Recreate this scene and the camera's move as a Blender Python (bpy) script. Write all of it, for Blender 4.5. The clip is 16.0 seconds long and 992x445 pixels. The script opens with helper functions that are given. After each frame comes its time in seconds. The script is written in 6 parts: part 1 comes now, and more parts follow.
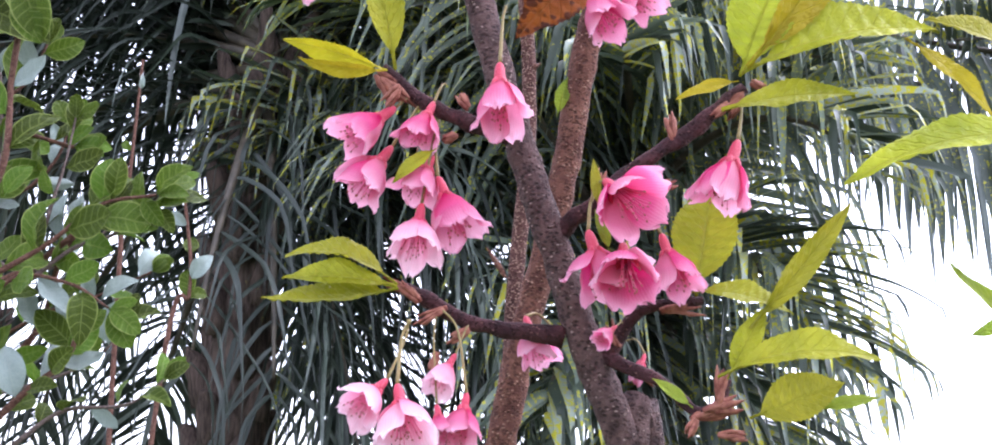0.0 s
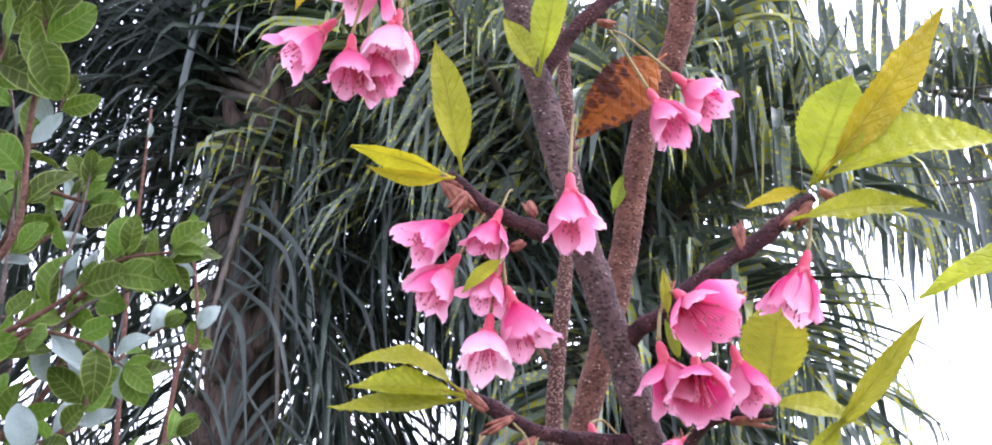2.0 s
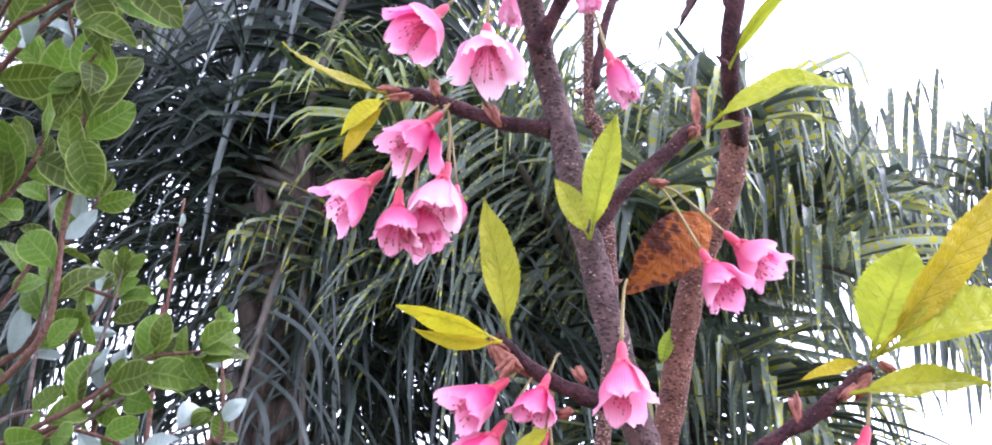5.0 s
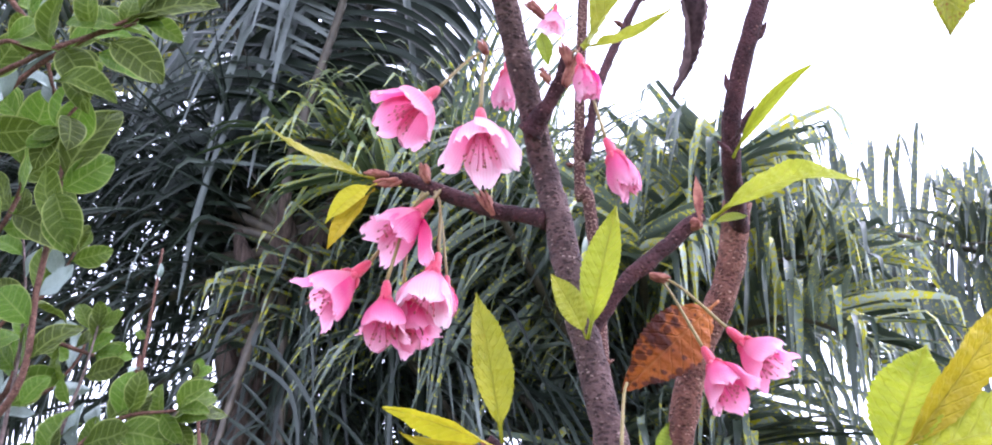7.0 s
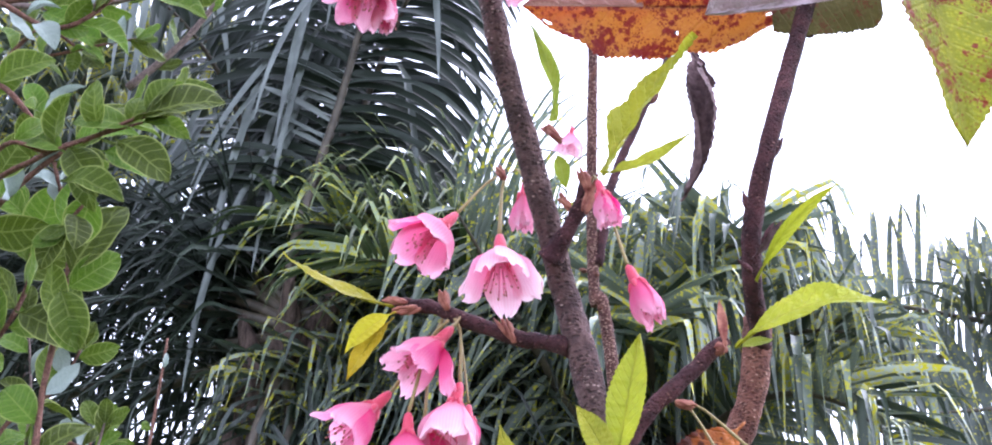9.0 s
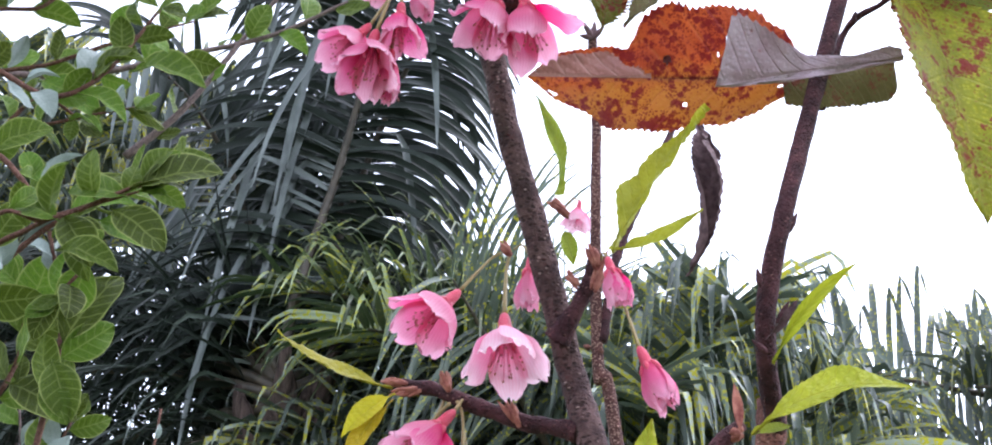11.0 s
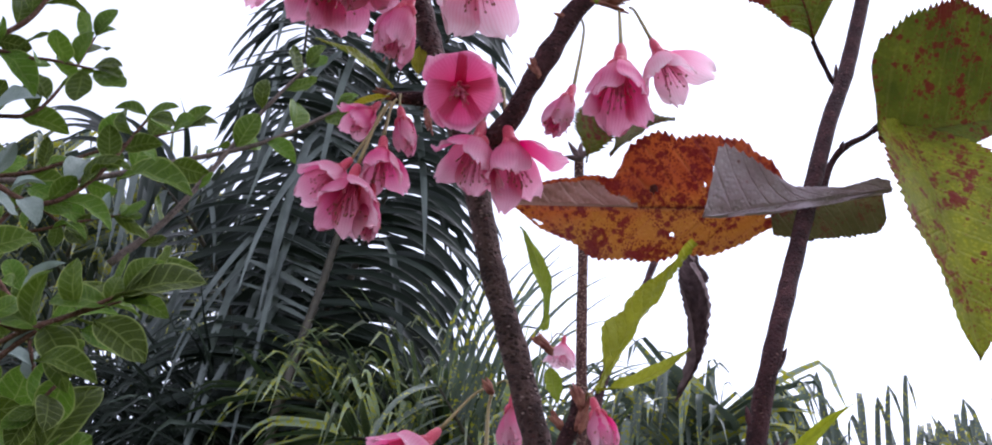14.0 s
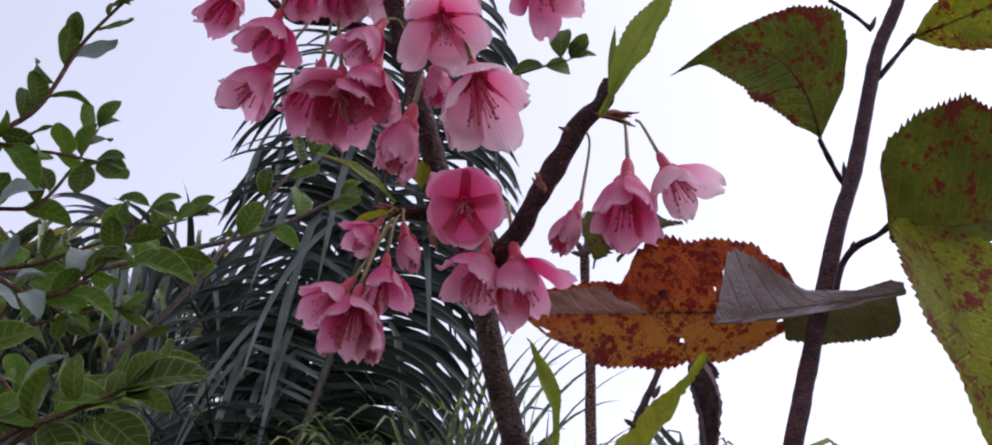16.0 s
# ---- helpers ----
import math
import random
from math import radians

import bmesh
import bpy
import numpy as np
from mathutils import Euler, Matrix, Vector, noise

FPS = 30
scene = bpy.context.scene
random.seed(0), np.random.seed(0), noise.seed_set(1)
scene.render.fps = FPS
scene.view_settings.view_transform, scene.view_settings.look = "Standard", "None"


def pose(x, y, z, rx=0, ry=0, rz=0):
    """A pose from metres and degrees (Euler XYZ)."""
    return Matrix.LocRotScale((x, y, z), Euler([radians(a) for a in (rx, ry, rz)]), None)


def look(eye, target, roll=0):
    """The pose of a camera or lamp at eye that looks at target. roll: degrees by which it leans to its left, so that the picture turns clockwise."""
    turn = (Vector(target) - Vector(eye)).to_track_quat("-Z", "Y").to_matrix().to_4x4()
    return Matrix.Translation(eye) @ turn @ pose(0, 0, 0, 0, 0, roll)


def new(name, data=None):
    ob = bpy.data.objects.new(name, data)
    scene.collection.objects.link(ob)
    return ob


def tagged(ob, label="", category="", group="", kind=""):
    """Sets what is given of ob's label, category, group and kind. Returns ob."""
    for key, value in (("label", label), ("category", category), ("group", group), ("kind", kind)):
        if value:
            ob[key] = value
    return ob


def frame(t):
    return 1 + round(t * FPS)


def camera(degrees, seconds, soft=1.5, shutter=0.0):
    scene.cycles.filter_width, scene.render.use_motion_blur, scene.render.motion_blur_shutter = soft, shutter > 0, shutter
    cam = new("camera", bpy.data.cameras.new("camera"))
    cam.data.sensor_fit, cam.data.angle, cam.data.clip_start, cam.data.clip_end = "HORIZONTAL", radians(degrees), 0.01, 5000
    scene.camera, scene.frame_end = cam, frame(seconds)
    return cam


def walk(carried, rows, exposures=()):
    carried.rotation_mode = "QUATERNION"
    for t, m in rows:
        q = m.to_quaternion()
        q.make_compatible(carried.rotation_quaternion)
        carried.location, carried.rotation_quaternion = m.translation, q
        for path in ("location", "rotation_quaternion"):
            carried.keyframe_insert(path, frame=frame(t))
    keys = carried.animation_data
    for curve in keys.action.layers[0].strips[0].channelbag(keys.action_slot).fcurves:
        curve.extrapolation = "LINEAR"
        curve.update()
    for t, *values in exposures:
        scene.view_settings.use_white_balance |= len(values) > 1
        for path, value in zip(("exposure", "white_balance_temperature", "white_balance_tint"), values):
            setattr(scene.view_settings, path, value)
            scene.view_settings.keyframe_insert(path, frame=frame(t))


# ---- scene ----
# ---- camera and its way ----
cam = camera(42.0, 16.0, soft=1.9)
PATH = [
    (0, (0.0000, 0.0000, 1.5000), (0.0000, 1.9487, 1.9499), 0.00),
    (0.5, (-0.0029, -0.0018, 1.5041), (-0.0008, 1.9448, 1.9635), -0.05),
    (1, (-0.0070, -0.0026, 1.5096), (0.0008, 1.9400, 1.9849), -0.08),
    (1.5, (-0.0143, -0.0025, 1.5144), (-0.0081, 1.9358, 2.0073), -0.01),
    (2, (-0.0204, -0.0026, 1.5194), (-0.0181, 1.9305, 2.0324), 0.20),
    (2.5, (-0.0235, -0.0054, 1.5248), (-0.0455, 1.9203, 2.0642), 0.55),
    (3, (-0.0271, -0.0035, 1.5289), (-0.0619, 1.9163, 2.0885), 0.99),
    (3.5, (-0.0284, -0.0007, 1.5312), (-0.0745, 1.9130, 2.1104), 1.05),
    (4, (-0.0266, -0.0010, 1.5349), (-0.0812, 1.9054, 2.1370), 1.40),
    (6.5, (-0.0301, 0.0093, 1.5573), (-0.0472, 1.8866, 2.2469), 2.01),
    (7, (-0.0314, 0.0132, 1.5623), (-0.0440, 1.8830, 2.2720), 1.90),
    (7.5, (-0.0295, 0.0116, 1.5660), (-0.0410, 1.8722, 2.2996), 1.52),
    (8, (-0.0322, 0.0111, 1.5700), (-0.0465, 1.8612, 2.3297), 1.17),
    (8.5, (-0.0336, 0.0118, 1.5763), (-0.0498, 1.8490, 2.3664), 0.92),
    (9, (-0.0370, 0.0112, 1.5776), (-0.0559, 1.8358, 2.3964), 0.83),
    (11.5, (-0.0399, 0.0273, 1.5893), (-0.0530, 1.7934, 2.5277), 1.28),
    (12, (-0.0415, 0.0283, 1.5923), (-0.0520, 1.7828, 2.5523), 1.66),
    (12.5, (-0.0437, 0.0284, 1.5946), (-0.0508, 1.7722, 2.5741), 1.65),
    (13, (-0.0431, 0.0251, 1.5955), (-0.0500, 1.7540, 2.6009), 1.90),
    (13.5, (-0.0432, 0.0271, 1.5969), (-0.0462, 1.7414, 2.6270), 1.80),
    (14, (-0.0382, 0.0275, 1.5980), (-0.0379, 1.7258, 2.6544), 1.27),
    (14.5, (-0.0287, 0.0345, 1.6051), (-0.0314, 1.7190, 2.6833), 0.90),
    (15, (-0.0336, 0.0303, 1.6073), (-0.0341, 1.6937, 2.7176), 0.95),
    (15.5, (-0.0318, 0.0292, 1.6090), (-0.0376, 1.6780, 2.7410), 0.66),
    (16, (-0.0390, 0.0285, 1.6110), (-0.0461, 1.6602, 2.7675), 0.54),
]
EXPOSURES = [(0.0, 2.44, 5730, 22), (4.0, 2.80, 5660, 29), (6.5, 2.75, 5550, 27), (9.0, 2.64, 5590, 24), (11.5, 2.15, 5770, 17), (12.5, 1.94, 5800, 17), (13.5, 1.64, 5800, 18), (14.5, 1.14, 5800, 22), (16.0, 0.75, 5980, 23)]
walk(cam, [(t, look(eye, target, roll)) for t, eye, target, roll in PATH], EXPOSURES)

# ---- world, sun, exposure ----
SUN_UP, SUN_ROUND = 60.0, 72.0
world = bpy.data.worlds.new("overcast_sky")
scene.world = world
world.use_nodes = True
wn, wl = world.node_tree.nodes, world.node_tree.links
sky = wn.new("ShaderNodeTexSky")
sky.sky_type, sky.sun_disc = "NISHITA", False
sky.sun_elevation, sky.sun_rotation = radians(SUN_UP), radians(SUN_ROUND)
sky.air_density, sky.dust_density, sky.ozone_density = 1.0, 1.5, 1.0
grey = wn.new("ShaderNodeHueSaturation")
grey.inputs["Saturation"].default_value = 0.24
wl.new(sky.outputs["Color"], grey.inputs["Color"])
wl.new(grey.outputs["Color"], wn["Background"].inputs["Color"])
wn["Background"].inputs["Strength"].default_value = 0.15
sun_data = bpy.data.lights.new("sun", "SUN")
sun_data.energy, sun_data.angle, sun_data.color = 0.35, radians(70), (1.0, 0.98, 0.96)
sun = new("sun", sun_data)
SUN_WAY = Vector((math.sin(radians(SUN_ROUND)) * math.cos(radians(SUN_UP)), math.cos(radians(SUN_ROUND)) * math.cos(radians(SUN_UP)), math.sin(radians(SUN_UP))))
sun.matrix_world = look(SUN_WAY * 50, (0, 0, 0))


# ---- materials ----
def material(name, rough=0.6, spec=0.4):
    m = bpy.data.materials.new(name)
    m.use_nodes = True
    n, l = m.node_tree.nodes, m.node_tree.links
    b = n["Principled BSDF"]
    b.inputs["Roughness"].default_value = rough
    b.inputs["Specular IOR Level"].default_value = spec
    return m, n, l, b


def ramp(n, l, fac, stops):
    r = n.new("ShaderNodeValToRGB")
    e = r.color_ramp.elements
    while len(e) < len(stops):
        e.new(0.5)
    for el, (p, c) in zip(e, stops):
        el.position, el.color = p, (*c, 1)
    l.new(fac, r.inputs[0])
    return r.outputs[0]


def mix(n, l, fac, a, b, how="MIX"):
    m = n.new("ShaderNodeMix")
    m.data_type, m.blend_type = "RGBA", how
    for sock, v in ((m.inputs[0], fac), (m.inputs[6], a), (m.inputs[7], b)):
        if isinstance(v, (int, float)):
            sock.default_value = v
        elif isinstance(v, tuple):
            sock.default_value = (*v, 1)
        else:
            l.new(v, sock)
    return m.outputs[2]


def calc(n, l, op, a, b=0.0, clamp=False):
    m = n.new("ShaderNodeMath")
    m.operation, m.use_clamp = op, clamp
    for sock, v in ((m.inputs[0], a), (m.inputs[1], b)):
        if isinstance(v, (int, float)):
            sock.default_value = v
        else:
            l.new(v, sock)
    return m.outputs[0]


def noise_tex(n, l, scale, detail=4.0, coord=None, rough=0.55):
    t = n.new("ShaderNodeTexNoise")
    t.inputs["Scale"].default_value, t.inputs["Detail"].default_value, t.inputs["Roughness"].default_value = scale, detail, rough
    if coord is not None:
        l.new(coord, t.inputs["Vector"])
    return t.outputs[0]


def cells(n, l, scale, coord=None):
    t = n.new("ShaderNodeTexVoronoi")
    t.inputs["Scale"].default_value = scale
    if coord is not None:
        l.new(coord, t.inputs["Vector"])
    return t.outputs["Distance"]


def coords(n, kind="Object"):
    return n.new("ShaderNodeTexCoord").outputs[kind]


def bump(n, l, b, height, strength=0.5, distance=0.001):
    u = n.new("ShaderNodeBump")
    u.inputs["Strength"].default_value, u.inputs["Distance"].default_value = strength, distance
    l.new(height, u.inputs["Height"])
    l.new(u.outputs[0], b.inputs["Normal"])


def see_through(m, n, l, b, color, share):
    """Lets light pass through a thin blade."""
    t = n.new("ShaderNodeBsdfTranslucent")
    if isinstance(color, tuple):
        t.inputs["Color"].default_value = (*color, 1)
    else:
        l.new(color, t.inputs["Color"])
    s = n.new("ShaderNodeMixShader")
    s.inputs[0].default_value = share
    l.new(b.outputs[0], s.inputs[1])
    l.new(t.outputs[0], s.inputs[2])
    l.new(s.outputs[0], n["Material Output"].inputs["Surface"])


def bark_material(name, dark, light, dots, size, share, pits=1.0, often=0.44):
    m, n, l, b = material(name, 0.78, 0.18)
    o = coords(n)
    big, fine = noise_tex(n, l, 150, 6, o, 0.65), noise_tex(n, l, 900, 4, o)
    c = ramp(n, l, big, [(0.34, dark), (0.66, light)])
    c = mix(n, l, calc(n, l, "MULTIPLY", fine, 0.45), c, tuple(v * 0.5 for v in dark))
    mp = n.new("ShaderNodeMapping")
    mp.inputs["Scale"].default_value = (1.0, 1.0, 1.7)
    l.new(o, mp.inputs["Vector"])
    pit = ramp(n, l, cells(n, l, size * 1.25, mp.outputs[0]), [(share * 0.9, (1, 1, 1)), (share * 1.35, (0, 0, 0))])
    pit = calc(n, l, "MULTIPLY", pit, ramp(n, l, noise_tex(n, l, 260, 2, o), [(0.36, (0, 0, 0)), (0.5, (1, 1, 1))]))
    c = mix(n, l, calc(n, l, "MULTIPLY", pit, 0.65 * pits), c, tuple(v * 0.4 for v in dark))
    spot = ramp(n, l, cells(n, l, size, mp.outputs[0]), [(share * 0.55, (1, 1, 1)), (share * 0.85, (0, 0, 0))])
    spot = calc(n, l, "MULTIPLY", spot, ramp(n, l, noise_tex(n, l, 200, 2, o), [(often, (0, 0, 0)), (often + 0.12, (1, 1, 1))]))
    c = mix(n, l, spot, c, dots)
    l.new(c, b.inputs["Base Color"])
    h = calc(n, l, "SUBTRACT", calc(n, l, "ADD", calc(n, l, "MULTIPLY", spot, 0.9), calc(n, l, "MULTIPLY", fine, 0.6)), calc(n, l, "MULTIPLY", pit, 0.35))
    bump(n, l, b, h, 1.0, 0.0016)
    return m


BARK = bark_material("plum_brown_bark", (0.045, 0.025, 0.024), (0.165, 0.098, 0.090), (0.34, 0.24, 0.21), 430, 0.33)
BARK_RED = bark_material("red_brown_bark", (0.095, 0.036, 0.027), (0.25, 0.112, 0.078), (0.42, 0.25, 0.18), 480, 0.36)
BARK_DOTS = bark_material("dotted_maroon_bark", (0.06, 0.022, 0.02), (0.16, 0.07, 0.055), (0.36, 0.22, 0.165), 640, 0.52, 0.2, 0.25)
BARK_SHRUB = bark_material("chestnut_shrub_bark", (0.075, 0.032, 0.022), (0.22, 0.11, 0.08), (0.30, 0.20, 0.16), 260, 0.3)
BARK_TWIG = bark_material("dark_twig_bark", (0.028, 0.011, 0.013), (0.105, 0.04, 0.042), (0.20, 0.10, 0.085), 520, 0.28)
BARK_GREY = bark_material("grey_twig_bark", (0.12, 0.085, 0.08), (0.26, 0.19, 0.17), (0.34, 0.26, 0.22), 260, 0.3)


def petal_material(name, base, mid, tip, share):
    m, n, l, b = material(name, 0.45, 0.3)
    uv = coords(n, "UV")
    sep = n.new("ShaderNodeSeparateXYZ")
    l.new(uv, sep.inputs[0])
    o = coords(n)
    wob = calc(n, l, "MULTIPLY", calc(n, l, "SUBTRACT", noise_tex(n, l, 240, 3, o), 0.5), 0.35)
    c = ramp(n, l, calc(n, l, "ADD", sep.outputs[0], wob), [(0.0, base), (0.22, tuple(0.5 * (p + q) for p, q in zip(base, mid))), (0.5, mid), (1.0, tip)])
    w = n.new("ShaderNodeTexWave")
    w.bands_direction = "Y"
    w.inputs["Scale"].default_value, w.inputs["Distortion"].default_value, w.inputs["Detail"].default_value = 4.2, 2.2, 3.0
    l.new(uv, w.inputs["Vector"])
    c = mix(n, l, calc(n, l, "MULTIPLY", ramp(n, l, w.outputs[1], [(0.0, (1, 1, 1)), (0.34, (0, 0, 0))]), 0.22), c, base)
    r = n.new("ShaderNodeObjectInfo").outputs["Random"]
    h = n.new("ShaderNodeHueSaturation")
    l.new(calc(n, l, "ADD", calc(n, l, "MULTIPLY", r, 0.3), 0.85), h.inputs["Saturation"])
    l.new(c, h.inputs["Color"])
    l.new(h.outputs[0], b.inputs["Base Color"])
    see_through(m, n, l, b, h.outputs[0], share)
    bump(n, l, b, w.outputs[1], 0.25, 0.0003)
    return m


PETAL = petal_material("rose_pink_petal", (0.56, 0.026, 0.105), (0.72, 0.165, 0.325), (0.87, 0.47, 0.62), 0.5)
PETAL_PALE = petal_material("pale_pink_petal", (0.72, 0.09, 0.22), (0.86, 0.47, 0.60), (0.91, 0.70, 0.77), 0.52)


def plain_material(name, a, c2, scale, rough=0.5, share=0.0, spec=0.4):
    m, n, l, b = material(name, rough, spec)
    o = coords(n)
    f = noise_tex(n, l, scale, 5, o)
    c = ramp(n, l, f, [(0.3, a), (0.72, c2)])
    l.new(c, b.inputs["Base Color"])
    bump(n, l, b, noise_tex(n, l, scale * 5, 3, o), 0.3, 0.0005)
    if share:
        see_through(m, n, l, b, c, share)
    return m


CALYX = plain_material("crimson_calyx", (0.46, 0.022, 0.06), (0.66, 0.085, 0.14), 300, 0.45, 0.2)
PEDICEL = plain_material("olive_red_flower_stalk", (0.17, 0.19, 0.045), (0.30, 0.15, 0.075), 120, 0.5)
FILAMENT = plain_material("crimson_pink_filament", (0.66, 0.10, 0.22), (0.82, 0.28, 0.42), 200, 0.5, 0.2)
ANTHER = plain_material("wine_brown_anther", (0.24, 0.05, 0.06), (0.48, 0.2, 0.12), 900, 0.7)
BUD_SCALE = plain_material("rusty_pink_bud_scale", (0.17, 0.045, 0.036), (0.46, 0.20, 0.135), 420, 0.6, 0.25, 0.2)
DRIED = plain_material("dry_brown_leaf", (0.045, 0.026, 0.027), (0.15, 0.092, 0.09), 260, 0.85, spec=0.15)


def blade_material(name, low, high, vein, share, rough=0.42, spots=None, spot_size=90.0, spot_share=0.3, veins=11.0, lean=None, vein_share=0.4, spec=0.4, margin=0.0, vary=0.35, net_share=0.18, rim=0.0):
    """A leaf blade: u runs along it, v across it; side veins sweep forward from the midrib."""
    m, n, l, b = material(name, rough, spec)
    uv, o = coords(n, "UV"), coords(n)
    sep = n.new("ShaderNodeSeparateXYZ")
    l.new(uv, sep.inputs[0])
    u, v = sep.outputs[0], sep.outputs[1]
    away = calc(n, l, "ABSOLUTE", calc(n, l, "SUBTRACT", v, 0.5))
    phase = calc(n, l, "MULTIPLY", calc(n, l, "SUBTRACT", u, calc(n, l, "MULTIPLY", away, 0.34)), veins)
    line = calc(n, l, "ABSOLUTE", calc(n, l, "SUBTRACT", calc(n, l, "FRACT", phase), 0.5))
    side = ramp(n, l, line, [(0.0, (1, 1, 1)), (0.11, (0, 0, 0))])
    rib = ramp(n, l, away, [(0.0, (1, 1, 1)), (0.035, (0, 0, 0))])
    net = ramp(n, l, cells(n, l, 650, o), [(0.0, (0, 0, 0)), (0.6, (1, 1, 1))])
    both = calc(n, l, "MAXIMUM", rib, calc(n, l, "MULTIPLY", side, 0.75))
    c = ramp(n, l, noise_tex(n, l, 70, 5, o), [(0.28, low), (0.72, high)])
    if lean:
        side_of = calc(n, l, "ADD", v, calc(n, l, "MULTIPLY", calc(n, l, "SUBTRACT", noise_tex(n, l, 60, 4, o), 0.5), 0.9))
        c = mix(n, l, ramp(n, l, side_of, [(0.32, (1, 1, 1)), (0.62, (0, 0, 0))]), c, lean)
    c = mix(n, l, calc(n, l, "MULTIPLY", net, net_share), c, low)
    r = n.new("ShaderNodeObjectInfo").outputs["Random"]
    h = n.new("ShaderNodeHueSaturation")
    l.new(calc(n, l, "ADD", calc(n, l, "MULTIPLY", r, 0.035), 0.483), h.inputs["Hue"])
    l.new(calc(n, l, "ADD", calc(n, l, "MULTIPLY", r, vary), 1.0 - vary * 0.5), h.inputs["Value"])
    l.new(c, h.inputs["Color"])
    c = mix(n, l, calc(n, l, "MULTIPLY", both, vein_share), h.outputs[0], vein)
    # rim: paints the bright highlight along the blade's edge in the vein colour.
    if rim:
        c = mix(n, l, calc(n, l, "MULTIPLY", ramp(n, l, away, [(0.44, (0, 0, 0)), (0.49, (1, 1, 1))]), rim), c, vein)
    if spots:
        wob = calc(n, l, "MULTIPLY", calc(n, l, "SUBTRACT", noise_tex(n, l, spot_size * 2.2, 4, o, 0.65), 0.5), 0.5)
        where = calc(n, l, "MULTIPLY", calc(n, l, "SUBTRACT", noise_tex(n, l, spot_size * 0.16, 3, o), 0.62 - spot_share * 0.5), 1.9)
        if margin:
            where = calc(n, l, "ADD", where, calc(n, l, "MULTIPLY", calc(n, l, "POWER", calc(n, l, "MULTIPLY", away, 2.0), 5.0), margin * 2))
        for size, weight in ((0.4, 0.9), (1.1, 0.8)):
            d = calc(n, l, "SUBTRACT", calc(n, l, "ADD", cells(n, l, spot_size * size, o), wob), where)
            c = mix(n, l, calc(n, l, "MULTIPLY", ramp(n, l, d, [(0.10, (1, 1, 1)), (0.26, (0, 0, 0))]), weight), c, spots)
    l.new(c, b.inputs["Base Color"])
    bump(n, l, b, calc(n, l, "SUBTRACT", calc(n, l, "MULTIPLY", net, 0.45), both), 0.6, 0.001)
    see_through(m, n, l, b, c, share)
    return m


YOUNG = blade_material("young_lime_leaf", (0.22, 0.235, 0.008), (0.45, 0.43, 0.022), (0.50, 0.46, 0.07), 0.38, veins=12, spec=0.25)
YOUNG_GREEN = blade_material("fresh_green_leaf", (0.14, 0.20, 0.012), (0.33, 0.38, 0.03), (0.40, 0.43, 0.10), 0.38, veins=12, spec=0.25)
YELLOW = blade_material("yellow_young_leaf", (0.32, 0.26, 0.006), (0.54, 0.44, 0.014), (0.56, 0.47, 0.05), 0.38, veins=12, spec=0.25)
ORANGE = blade_material("orange_autumn_leaf", (0.25, 0.027, 0.012), (0.41, 0.070, 0.016), (0.36, 0.13, 0.04), 0.34, 0.55, (0.14, 0.010, 0.009), 900, 0.42, 10, vein_share=0.3, spec=0.2, margin=0.12, lean=(0.37, 0.125, 0.018))
RUSSET = blade_material("russet_small_leaf", (0.20, 0.045, 0.012), (0.36, 0.105, 0.014), (0.30, 0.13, 0.04), 0.18, 0.55, (0.05, 0.013, 0.01), 300, 0.5, 10, spec=0.2, vary=0.1)
MAUVE = blade_material("mauve_grey_leaf_back", (0.30, 0.20, 0.22), (0.54, 0.46, 0.48), (0.30, 0.17, 0.19), 0.12, 0.5, (0.24, 0.10, 0.10), 300, 0.0, 10, vein_share=0.25, net_share=0.35)
SPOTTED = blade_material("red_spotted_green_leaf", (0.125, 0.132, 0.006), (0.48, 0.46, 0.024), (0.32, 0.30, 0.05), 0.42, 0.5, (0.17, 0.016, 0.012), 760, 0.30, 11, spec=0.2, margin=0.12, net_share=0.6)
SPOTTED_DARK = blade_material("dull_green_spotted_leaf", (0.056, 0.064, 0.006), (0.18, 0.176, 0.016), (0.17, 0.16, 0.03), 0.28, 0.5, (0.13, 0.016, 0.010), 760, 0.29, 11, spec=0.2, margin=0.16, net_share=0.5)
MAUVE_RED = blade_material("reddish_mauve_leaf_back", (0.22, 0.085, 0.075), (0.36, 0.17, 0.145), (0.46, 0.28, 0.23), 0.15, 0.5, (0.24, 0.06, 0.045), 300, 0.1, 10, vein_share=0.55, net_share=0.35)
DULL_BACK = blade_material("olive_leaf_back", (0.085, 0.075, 0.026), (0.175, 0.145, 0.055), (0.20, 0.16, 0.07), 0.2, 0.5, (0.14, 0.04, 0.025), 700, 0.2, 10, spec=0.2, net_share=0.5)
SHRUB_LEAF = blade_material("leathery_green_leaf", (0.024, 0.050, 0.005), (0.138, 0.208, 0.018), (0.30, 0.35, 0.10), 0.34, 0.42, veins=7, vein_share=0.5, spec=0.16, vary=1.0, rim=0.8)
SHRUB_SILVER = blade_material("silvery_leaf_back", (0.17, 0.22, 0.19), (0.40, 0.46, 0.42), (0.40, 0.44, 0.38), 0.15, 0.45, veins=7)


